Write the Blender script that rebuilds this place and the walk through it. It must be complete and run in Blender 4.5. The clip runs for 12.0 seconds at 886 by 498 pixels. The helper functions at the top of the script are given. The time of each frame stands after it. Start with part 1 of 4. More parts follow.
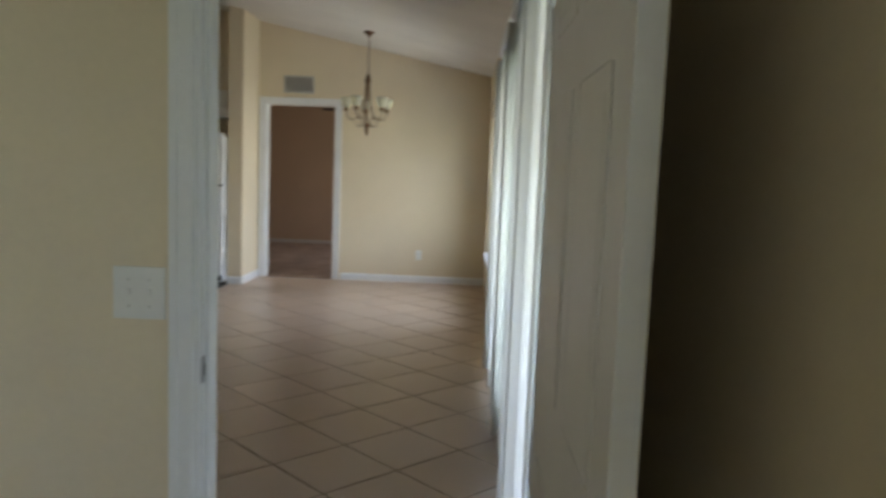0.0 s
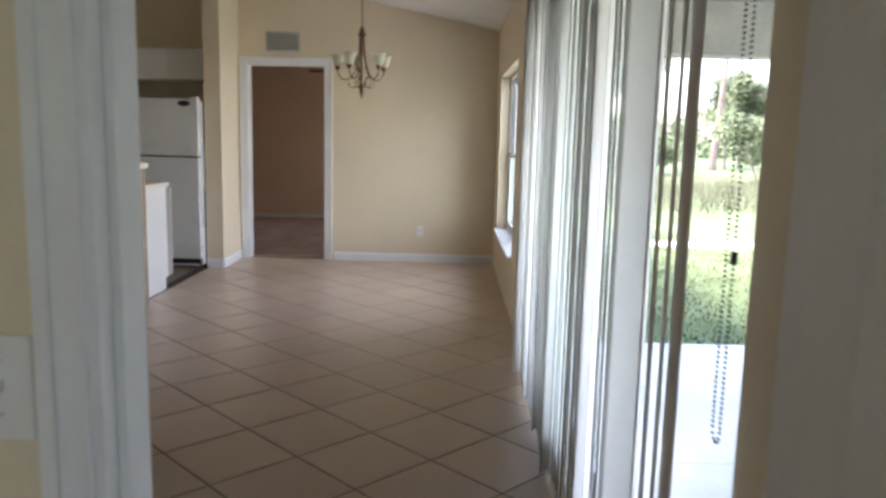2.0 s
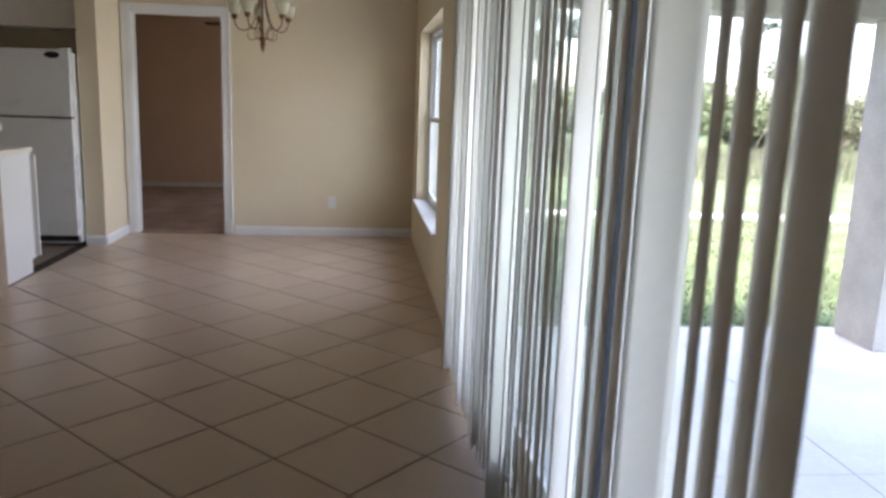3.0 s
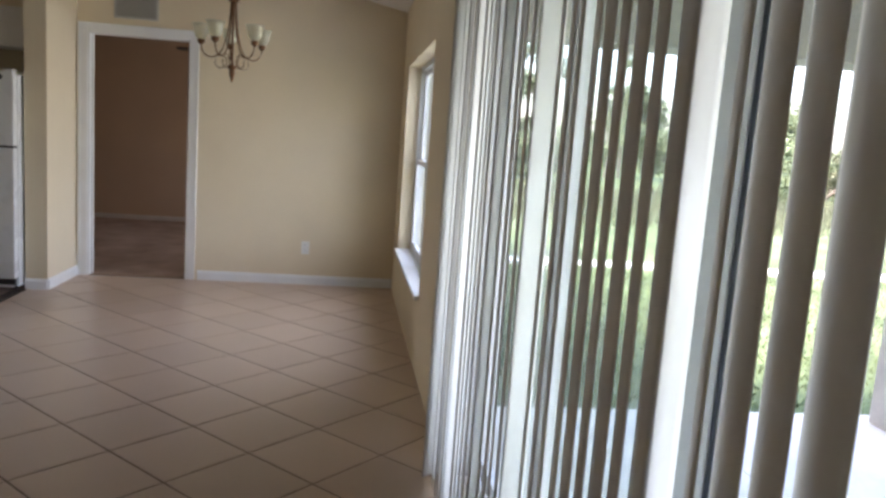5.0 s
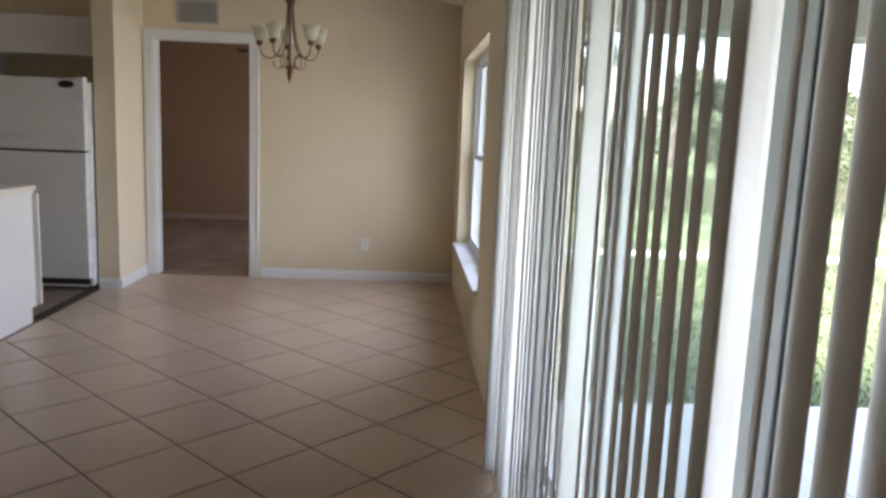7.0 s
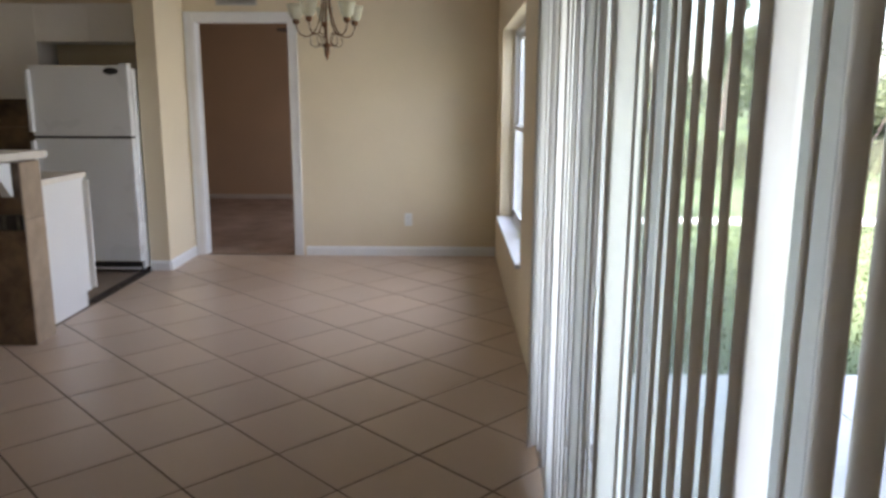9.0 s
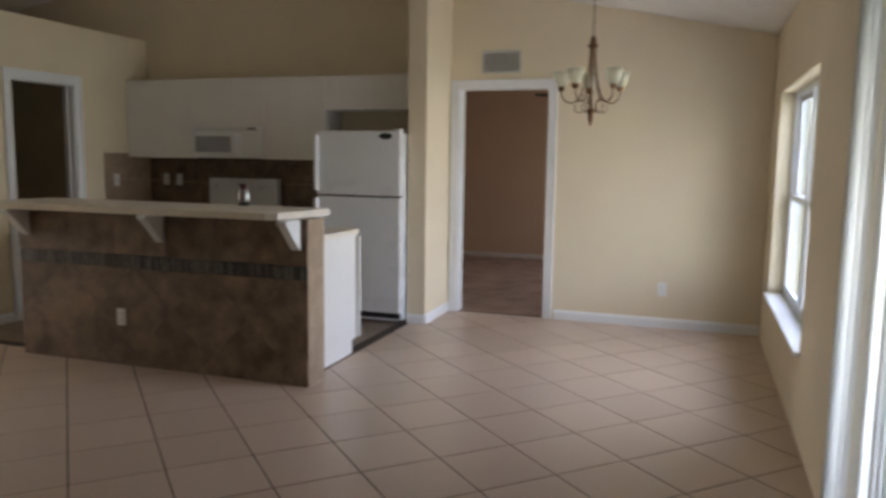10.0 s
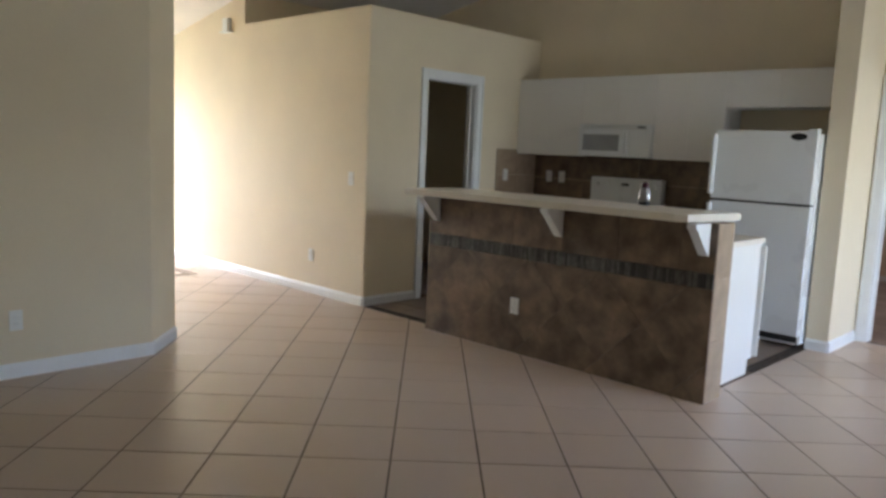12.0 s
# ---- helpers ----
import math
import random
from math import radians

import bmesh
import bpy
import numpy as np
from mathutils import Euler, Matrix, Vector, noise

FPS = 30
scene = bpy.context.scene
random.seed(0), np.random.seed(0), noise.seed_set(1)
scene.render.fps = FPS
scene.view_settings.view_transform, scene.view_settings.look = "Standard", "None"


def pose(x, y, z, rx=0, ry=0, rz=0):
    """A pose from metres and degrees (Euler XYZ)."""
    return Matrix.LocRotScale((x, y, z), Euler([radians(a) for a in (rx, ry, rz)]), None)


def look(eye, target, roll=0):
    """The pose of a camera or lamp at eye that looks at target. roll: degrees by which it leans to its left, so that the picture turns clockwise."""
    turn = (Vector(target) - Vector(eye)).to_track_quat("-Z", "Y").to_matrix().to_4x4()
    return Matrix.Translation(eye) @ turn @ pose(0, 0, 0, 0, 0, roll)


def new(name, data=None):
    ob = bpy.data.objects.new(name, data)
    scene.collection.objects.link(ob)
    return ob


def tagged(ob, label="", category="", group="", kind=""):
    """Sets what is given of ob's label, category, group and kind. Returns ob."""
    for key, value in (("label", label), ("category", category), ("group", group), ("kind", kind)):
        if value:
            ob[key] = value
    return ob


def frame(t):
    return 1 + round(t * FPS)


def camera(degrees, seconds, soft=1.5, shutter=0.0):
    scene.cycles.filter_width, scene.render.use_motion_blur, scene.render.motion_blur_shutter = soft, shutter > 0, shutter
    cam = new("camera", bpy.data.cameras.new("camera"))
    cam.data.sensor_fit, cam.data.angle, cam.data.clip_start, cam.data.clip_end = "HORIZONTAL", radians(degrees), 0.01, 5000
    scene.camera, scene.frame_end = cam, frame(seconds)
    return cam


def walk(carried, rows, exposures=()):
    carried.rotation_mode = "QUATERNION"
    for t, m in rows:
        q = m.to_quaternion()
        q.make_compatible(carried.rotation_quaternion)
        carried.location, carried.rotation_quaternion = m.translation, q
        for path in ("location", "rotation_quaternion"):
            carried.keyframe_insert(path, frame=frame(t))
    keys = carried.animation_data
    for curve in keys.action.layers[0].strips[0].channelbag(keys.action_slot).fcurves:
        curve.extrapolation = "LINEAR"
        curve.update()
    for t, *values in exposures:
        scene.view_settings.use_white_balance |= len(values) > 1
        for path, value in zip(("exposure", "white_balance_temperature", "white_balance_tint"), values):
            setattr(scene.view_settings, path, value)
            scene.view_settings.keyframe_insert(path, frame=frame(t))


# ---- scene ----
cam = camera(60.9, 12.0, 3.0, 0.5)
PATH = [
    (0, (-0.276, -8.849, 1.363), (-0.325, -6.861, 1.15), 2.2),
    (0.5, (-0.28, -8.805, 1.367), (-0.515, -6.834, 1.119), 2.1),
    (1, (-0.387, -8.627, 1.357), (-0.443, -6.648, 1.072), 4.0),
    (1.5, (-0.46, -8.301, 1.307), (-0.366, -6.336, 0.949), 4.3),
    (2, (-0.478, -8.008, 1.345), (-0.491, -6.03, 1.048), 1.4),
    (2.5, (-0.501, -7.689, 1.334), (-0.254, -5.742, 0.949), 0.9),
    (3, (-0.506, -7.376, 1.31), (-0.286, -5.424, 0.933), 2.1),
    (5, (-0.463, -6.709, 1.369), (-0.196, -4.748, 1.081), 4.1),
    (5.5, (-0.447, -6.696, 1.372), (-0.288, -4.726, 1.063), 3.1),
    (6, (-0.47, -6.713, 1.388), (-0.343, -4.739, 1.088), 2.4),
    (6.5, (-0.456, -6.707, 1.384), (-0.336, -4.735, 1.068), 2.2),
    (7, (-0.441, -6.697, 1.377), (-0.335, -4.725, 1.062), 2.4),
    (9, (-0.405, -6.673, 1.389), (-0.424, -4.712, 0.999), 0.2),
    (9.5, (-0.438, -6.656, 1.4), (-0.81, -4.716, 1.088), 0.9),
    (10, (-0.553, -6.608, 1.431), (-1.181, -4.725, 1.187), 0.8),
    (10.5, (-0.745, -6.607, 1.424), (-1.516, -4.78, 1.16), 2.8),
    (11, (-0.875, -6.614, 1.42), (-1.899, -4.912, 1.186), 3.4),
    (11.5, (-0.957, -6.652, 1.368), (-2.251, -5.149, 1.107), 3.1),
    (12, (-0.976, -6.634, 1.377), (-2.35, -5.204, 1.118), 2.5),
]
walk(cam, [(t, look(eye, target, roll)) for t, eye, target, roll in PATH], [(0.0, 3.75, 6600, 12), (1.0, 4.25, 6450, 16), (2.0, 3.85, 6500, 19), (3.0, 3.6, 6550, 20), (9.5, 3.7, 6600, 20), (11.0, 4.3, 6100, 15), (12.0, 4.3, 5900, 14)])

# ---- world and light ----
world = bpy.data.worlds.new("world")
scene.world = world
world.use_nodes = True
wn = world.node_tree.nodes
sky = wn.new("ShaderNodeTexSky")
sky.sky_type = "NISHITA"
sky.sun_disc = False
sky.sun_elevation, sky.sun_rotation = radians(58), radians(245)
sky.air_density, sky.dust_density, sky.ozone_density = 1.0, 3.5, 1.0
world.node_tree.links.new(sky.outputs[0], wn["Background"].inputs[0])
wn["Background"].inputs[1].default_value = 0.15
sun = new("sun", bpy.data.lights.new("sun", "SUN"))
sun.data.energy, sun.data.angle, sun.data.color = 1.0, radians(12), (1.0, 0.97, 0.93)
sun.matrix_world = look((-30, -14, 53), (0, 0, 0))



def sky_lamp(name, eye, target, width, height, watts, spread, colour=(0.95, 0.965, 1.0)):
    """Area lamp standing in for daylight at an opening."""
    lamp = new(name, bpy.data.lights.new(name, "AREA"))
    lamp.data.shape, lamp.data.size, lamp.data.size_y = "RECTANGLE", width, height
    lamp.data.energy, lamp.data.spread, lamp.data.color = watts, radians(spread), colour
    lamp.matrix_world = look(eye, target)
    return lamp


sky_lamp("slider_daylight", (0.24, -5.32, 1.05), (-1, -5.32, 0.95), 2.8, 1.9, 0.62, 100)
sky_lamp("slider_daylight_north", (0.75, -5.00, 1.05), (-0.35, -4.0, 1.0), 1.0, 1.8, 0.72, 130)
sky_lamp("window_daylight", (0.22, -1.48, 1.2), (-1, -1.48, 1.1), 1.7, 1.4, 1.9, 140)
sky_lamp("hall_daylight", (-10.58, -3.42, 1.15), (-9, -3.40, 1.0), 1.25, 1.9, 1.9, 140)
sky_lamp("bedroom_daylight", (0.11, -9.7, 1.3), (-2, -9.6, 1.2), 1.3, 1.3, 1.0, 160, (0.78, 0.91, 1.0))
# fill lamp added to brighten the far room, at an unseen added window
sky_lamp("den_fill", (-0.01, 2.05, 1.4), (-1, 2.05, 1.2), 0.85, 0.95, 1.35, 150)

# ---- materials ----
def material(name, colour, rough=0.6, metal=0.0, scale=6.0, vary=0.06, fine=60.0, bump=0.0, bump_scale=80.0, piece=0.0, spec=0.5, tint=None, stain=1.0, sheen=0.08):
    """Principled surface with broad stains, fine grain, bump, and a shift from piece to piece."""
    m = bpy.data.materials.new(name)
    m.use_nodes = True
    n, l = m.node_tree.nodes, m.node_tree.links
    b = n["Principled BSDF"]
    b.inputs["Roughness"].default_value, b.inputs["Metallic"].default_value = rough, metal
    b.inputs["Specular IOR Level"].default_value = spec
    tc = n.new("ShaderNodeTexCoord")
    geo = n.new("ShaderNodeNewGeometry")
    info = n.new("ShaderNodeObjectInfo")
    shift = n.new("ShaderNodeVectorMath"); shift.operation = "ADD"
    rnd = n.new("ShaderNodeMath"); rnd.operation = "MULTIPLY"; rnd.inputs[1].default_value = 37.0 if piece else 0.0
    l.new(info.outputs["Random"], rnd.inputs[0])
    l.new(geo.outputs["Position"], shift.inputs[0]); l.new(rnd.outputs[0], shift.inputs[1])
    big = n.new("ShaderNodeTexNoise"); big.inputs["Scale"].default_value = scale; big.inputs["Detail"].default_value = 4
    small = n.new("ShaderNodeTexNoise"); small.inputs["Scale"].default_value = fine; small.inputs["Detail"].default_value = 3
    for t in (big, small):
        l.new(shift.outputs[0], t.inputs["Vector"])
    ramp = n.new("ShaderNodeValToRGB")
    dark = tint or tuple(c * (1 - 2.2 * vary) for c in colour)
    ramp.color_ramp.elements[0].color = (*dark, 1)
    ramp.color_ramp.elements[1].color = (*[min(1, c * (1 + vary)) for c in colour], 1)
    ramp.color_ramp.elements[0].position, ramp.color_ramp.elements[1].position = 0.5 - 0.22 / stain, 0.5 + 0.22 / stain
    l.new(big.outputs["Fac"], ramp.inputs[0])
    mul = n.new("ShaderNodeMix"); mul.data_type = "RGBA"; mul.blend_type = "MULTIPLY"; mul.inputs["Factor"].default_value = 1.0
    grain = n.new("ShaderNodeMapRange")
    grain.inputs["From Min"].default_value, grain.inputs["From Max"].default_value = 0.3, 0.7
    grain.inputs["To Min"].default_value, grain.inputs["To Max"].default_value = 1 - vary, 1.0
    l.new(small.outputs["Fac"], grain.inputs["Value"])
    l.new(ramp.outputs[0], mul.inputs["A"]); l.new(grain.outputs[0], mul.inputs["B"])
    out = mul.outputs["Result"]
    if piece:
        pm = n.new("ShaderNodeMix"); pm.data_type = "RGBA"; pm.blend_type = "MULTIPLY"; pm.inputs["Factor"].default_value = 1.0
        pr = n.new("ShaderNodeMapRange"); pr.inputs["To Min"].default_value, pr.inputs["To Max"].default_value = 1 - piece, 1.0
        l.new(info.outputs["Random"], pr.inputs["Value"]); l.new(out, pm.inputs["A"]); l.new(pr.outputs[0], pm.inputs["B"])
        out = pm.outputs["Result"]
    l.new(out, b.inputs["Base Color"])
    rr = n.new("ShaderNodeMapRange"); rr.inputs["To Min"].default_value, rr.inputs["To Max"].default_value = max(0.02, rough - sheen), min(1, rough + sheen)
    l.new(big.outputs["Fac"], rr.inputs["Value"]); l.new(rr.outputs[0], b.inputs["Roughness"])
    if bump:
        bt = n.new("ShaderNodeTexNoise"); bt.inputs["Scale"].default_value = bump_scale; bt.inputs["Detail"].default_value = 5
        l.new(geo.outputs["Position"], bt.inputs["Vector"])
        bn = n.new("ShaderNodeBump"); bn.inputs["Strength"].default_value = bump; bn.inputs["Distance"].default_value = 0.004
        l.new(bt.outputs["Fac"], bn.inputs["Height"]); l.new(bn.outputs[0], b.inputs["Normal"])
    return m


M = {}
M["wall"] = material("cream_paint", (0.775, 0.67, 0.485), 0.7, vary=0.03, scale=1.4, bump=0.25, bump_scale=130)
M["ceiling"] = material("ceiling_texture", (0.82, 0.79, 0.74), 0.9, vary=0.03, scale=2, bump=0.8, bump_scale=55)
M["trim"] = material("white_gloss_paint", (0.84, 0.85, 0.84), 0.35, vary=0.03, scale=3, bump=0.06)
M["tile"] = material("beige_ceramic", (0.58, 0.445, 0.335), 0.30, vary=0.0, scale=1.3, fine=14, piece=0.09, sheen=0.015)
M["grout"] = material("brown_grout", (0.17, 0.12, 0.085), 0.9, vary=0.15, scale=9, bump=0.3)
M["kitchen_tile"] = material("grey_brown_ceramic", (0.30, 0.23, 0.17), 0.4, vary=0.12, scale=5, piece=0.1)
M["pebble"] = material("dark_pebble", (0.07, 0.05, 0.04), 0.4, vary=0.25, scale=40, piece=0.6)
M["stone"] = material("brown_slate_tile", (0.27, 0.185, 0.115), 0.42, vary=0.16, scale=7, fine=30, bump=0.15, bump_scale=22, piece=0.22, tint=(0.10, 0.065, 0.04))
M["stone_pale"] = material("tan_travertine_tile", (0.42, 0.31, 0.21), 0.5, vary=0.1, scale=9, bump=0.1, piece=0.1)
M["stick"] = material("slate_mosaic", (0.20, 0.19, 0.165), 0.35, vary=0.2, scale=30, piece=0.75)
M["laminate"] = material("pale_laminate", (0.78, 0.72, 0.62), 0.35, vary=0.03, scale=12)
M["cabinet"] = material("white_thermofoil", (0.80, 0.78, 0.74), 0.38, vary=0.02, scale=2)
M["appliance"] = material("white_enamel", (0.80, 0.82, 0.82), 0.28, vary=0.02, scale=2, bump=0.06, bump_scale=260)
M["black"] = material("black_plastic", (0.015, 0.015, 0.016), 0.4, vary=0.1)
M["grey_glass"] = material("grey_oven_window", (0.35, 0.36, 0.36), 0.15, vary=0.05)
M["bronze"] = material("antique_gold_metal", (0.20, 0.10, 0.05), 0.45, metal=0.75, vary=0.2, scale=25, tint=(0.09, 0.045, 0.025))
M["steel"] = material("brushed_steel", (0.42, 0.42, 0.42), 0.35, metal=1.0, vary=0.08)
M["plate"] = material("white_plastic_plate", (0.80, 0.80, 0.76), 0.35, vary=0.02)
M["grille"] = material("grey_vent_metal", (0.52, 0.51, 0.47), 0.5, vary=0.05)
M["carpet"] = material("tan_carpet", (0.40, 0.28, 0.21), 1.0, vary=0.15, scale=3, fine=220, bump=1.0, bump_scale=300, spec=0.1)
M["aluminium"] = material("white_aluminium", (0.80, 0.81, 0.82), 0.35, vary=0.03, scale=6)
M["gasket"] = material("dark_blue_gasket", (0.012, 0.02, 0.04), 0.5, vary=0.2)
M["concrete"] = material("patio_concrete", (0.80, 0.76, 0.70), 0.85, vary=0.07, scale=1.6, fine=35, bump=0.3, bump_scale=60)
M["stucco"] = material("grey_stucco", (0.52, 0.48, 0.43), 0.9, vary=0.1, scale=4, bump=1.0, bump_scale=45)
M["lawn"] = material("lawn_soil_green", (0.135, 0.18, 0.085), 0.95, vary=0.3, scale=0.9, fine=20, bump=1.0, bump_scale=30, spec=0.1)
M["grass"] = material("grass_blade", (0.19, 0.24, 0.12), 0.8, vary=0.3, scale=1.2, spec=0.2)
M["leaf"] = material("leaf_green", (0.15, 0.19, 0.10), 0.7, vary=0.35, scale=0.7, fine=9, spec=0.25)
M["leaf_dry"] = material("leaf_olive", (0.13, 0.14, 0.085), 0.8, vary=0.3, scale=0.8, fine=9, spec=0.2)
M["bark"] = material("grey_bark", (0.16, 0.13, 0.11), 0.95, vary=0.25, scale=8, bump=1.0, bump_scale=25)
# beige far-room paint with the room's dimness put into its colour
M["shadow_wall"] = material("beige_paint_dimmed", (0.44, 0.29, 0.18), 0.8, vary=0.04, scale=1.2, bump=0.2)


def see_through(name, tint, gloss, rough=0.02):
    """Thin glass: clear with a Fresnel reflection."""
    m = bpy.data.materials.new(name)
    m.use_nodes = True
    n, l = m.node_tree.nodes, m.node_tree.links
    n.remove(n["Principled BSDF"])
    clear, shine, mix, lw = n.new("ShaderNodeBsdfTransparent"), n.new("ShaderNodeBsdfGlossy"), n.new("ShaderNodeMixShader"), n.new("ShaderNodeLayerWeight")
    clear.inputs[0].default_value = (*tint, 1)
    shine.inputs["Roughness"].default_value = rough
    lw.inputs["Blend"].default_value = 0.5
    power, fit = n.new("ShaderNodeMath"), n.new("ShaderNodeMath")
    power.operation, fit.operation = "POWER", "MULTIPLY_ADD"
    power.inputs[1].default_value, fit.inputs[1].default_value, fit.inputs[2].default_value = 5.0, gloss, 0.02
    l.new(lw.outputs["Facing"], power.inputs[0]); l.new(power.outputs[0], fit.inputs[0])
    l.new(fit.outputs[0], mix.inputs[0]); l.new(clear.outputs[0], mix.inputs[1]); l.new(shine.outputs[0], mix.inputs[2])
    l.new(mix.outputs[0], n["Material Output"].inputs[0])
    return m


def translucent(name, colour, share, rough=0.45):
    m = material(name, colour, rough, vary=0.03, scale=3)
    n, l = m.node_tree.nodes, m.node_tree.links
    tr, mix = n.new("ShaderNodeBsdfTranslucent"), n.new("ShaderNodeMixShader")
    tr.inputs[0].default_value = (*colour, 1)
    mix.inputs[0].default_value = share
    l.new(n["Principled BSDF"].outputs[0], mix.inputs[1]); l.new(tr.outputs[0], mix.inputs[2])
    l.new(mix.outputs[0], n["Material Output"].inputs[0])
    return m


M["glass"] = see_through("window_glass", (0.95, 0.97, 0.96), 0.55)
M["vane"] = translucent("blind_vinyl", (0.78, 0.76, 0.73), 0.03)
M["shade"] = translucent("frosted_glass", (0.80, 0.80, 0.66), 0.6, 0.3)
sn, sl = M["shade"].node_tree.nodes, M["shade"].node_tree.links
thin, veil = sn.new("ShaderNodeBsdfTransparent"), sn.new("ShaderNodeMixShader")
veil.inputs[0].default_value = 0.55
sl.new(sn["Material Output"].inputs[0].links[0].from_socket, veil.inputs[1]); sl.new(thin.outputs[0], veil.inputs[2])
sl.new(veil.outputs[0], sn["Material Output"].inputs[0])


# ---- mesh helpers ----
def box(bm, x0, x1, y0, y1, z0, z1, bevel=0.0):
    made = bmesh.ops.create_cube(bm, size=1.0, matrix=Matrix.Translation(((x0 + x1) / 2, (y0 + y1) / 2, (z0 + z1) / 2)) @ Matrix.Diagonal((abs(x1 - x0), abs(y1 - y0), abs(z1 - z0), 1)))
    if bevel:
        edges = list({e for v in made["verts"] for e in v.link_edges})
        bmesh.ops.bevel(bm, geom=edges, offset=bevel, segments=2, profile=0.7, affect="EDGES")


def prism(bm, pts, axis, a, b):
    """Extrude an outline (pairs) along axis x, y or z from a to b."""
    def at(p, d):
        return {"x": (d, p[0], p[1]), "y": (p[0], d, p[1]), "z": (p[0], p[1], d)}[axis]
    lo, hi = [bm.verts.new(at(p, a)) for p in pts], [bm.verts.new(at(p, b)) for p in pts]
    k = len(pts)
    bm.faces.new(lo); bm.faces.new(hi[::-1])
    for i in range(k):
        bm.faces.new((lo[i], hi[i], hi[(i + 1) % k], lo[(i + 1) % k]))
    bmesh.ops.recalc_face_normals(bm, faces=bm.faces[:])


def lathe(bm, profile, steps=20, centre=(0, 0, 0)):
    """Turn (radius, height) pairs about a vertical axis."""
    rings = []
    for r, z in profile:
        rings.append([bm.verts.new((centre[0] + r * math.cos(2 * math.pi * i / steps), centre[1] + r * math.sin(2 * math.pi * i / steps), centre[2] + z)) for i in range(steps)])
    for a, b in zip(rings, rings[1:]):
        for i in range(steps):
            bm.faces.new((a[i], a[(i + 1) % steps], b[(i + 1) % steps], b[i]))


def tube(bm, pts, radius, sides=8, taper=None):
    """A round rod along points."""
    pts = [Vector(p) for p in pts]
    rings = []
    for i, p in enumerate(pts):
        d = (pts[min(i + 1, len(pts) - 1)] - pts[max(i - 1, 0)]).normalized()
        side = d.cross(Vector((0, 0, 1)) if abs(d.z) < 0.9 else Vector((1, 0, 0))).normalized()
        up = side.cross(d)
        r = radius if taper is None else radius + (taper - radius) * i / (len(pts) - 1)
        rings.append([bm.verts.new(p + r * (math.cos(2 * math.pi * k / sides) * side + math.sin(2 * math.pi * k / sides) * up)) for k in range(sides)])
    for a, b in zip(rings, rings[1:]):
        for k in range(sides):
            bm.faces.new((a[k], a[(k + 1) % sides], b[(k + 1) % sides], b[k]))
    bm.faces.new(rings[0][::-1]); bm.faces.new(rings[-1])


def part(name, bm, mat, parent=None, label="", smooth=False):
    me = bpy.data.meshes.new(name)
    bm.to_mesh(me)
    bm.free()
    me.materials.append(mat)
    if smooth:
        for p in me.polygons:
            p.use_smooth = True
    ob = new(name, me)
    ob.parent = parent
    if label:
        ob["label"] = label
    return ob


def boxes(name, mat, parent, *items, bevel=0.0, label=""):
    bm = bmesh.new()
    for it in items:
        box(bm, *it, bevel=bevel)
    return part(name, bm, mat, parent, label)


def thing(name, label, category, group="", kind="", at=(0, 0, 0)):
    ob = new(name)
    ob.location = at
    ob.empty_display_size = 0.1
    return tagged(ob, label, category, group, kind)


RIDGE_X, RIDGE_Z, SLOPE = -5.0, 3.44, 0.204
def roof(x):
    return RIDGE_Z - SLOPE * abs(x - RIDGE_X)


def wall(name, label, x0, x1, y0, y1, z1, holes=(), mat="wall", z0=0.0):
    """A wall box with openings (a0, a1, z0, z1) along its longer side; z1 None: up to the vaulted ceiling."""
    along_x = (x1 - x0) > (y1 - y0)
    a0, a1 = (x0, x1) if along_x else (y0, y1)
    vault = z1 is None
    top = 2.3 if vault else z1
    cuts = sorted({a0, a1, *[h[0] for h in holes], *[h[1] for h in holes], *([RIDGE_X] if vault and along_x and a0 < RIDGE_X < a1 else [])})
    bm = bmesh.new()
    for p, q in zip(cuts, cuts[1:]):
        mid = (p + q) / 2
        spans = sorted((h[2], h[3]) for h in holes if h[0] < mid < h[1])
        z = z0
        for lo, hi in spans + [(top, None)]:
            if lo > z + 1e-4:
                box(bm, *((p, q, y0, y1) if along_x else (x0, x1, p, q)), z, lo)
            z = hi if hi is not None else z
    if vault:
        for v in bm.verts:
            if v.co.z > 2.29:
                v.co.z = roof(v.co.x) + 0.03
    return tagged(part(name, bm, M[mat]), label, "wall", kind="structure")


# ---- plan ----
WT = 0.2
FAR, NEAR = 0.0, -7.105
KITCHEN_Y, PANTRY_X, HALL_Y = -0.12, -5.93, -2.46
LEFT_X = -5.55

# ---- walls ----
SLIDE0, SLIDE1, SLIDE_H = -6.835, -3.80, 2.05
WIN0, WIN1, WINZ0, WINZ1 = -2.40, -0.55, 0.44, 1.92
wall("wall_east", "cream painted wall with a window and a sliding door opening", 0, WT, NEAR + 0.001, FAR + 0.12, None, [(SLIDE0, SLIDE1, 0.0, SLIDE_H), (WIN0, WIN1, WINZ0, WINZ1)])
DO0, DO1, DOH = -2.622, -1.793, 2.045
wall("wall_north", "cream painted dining wall with a doorway", -2.70, 0, FAR, FAR + 0.12, None, [(DO0, DO1, 0.0, DOH)])
wall("wall_pillar", "cream painted wall end between kitchen and dining area", -2.86, -2.70, -0.65, FAR + 0.12, None)
wall("wall_kitchen", "cream painted kitchen wall rising above the cabinets", -7.9, -2.86, KITCHEN_Y, KITCHEN_Y + 0.12, None)
PD0, PD1 = -1.775, -1.095
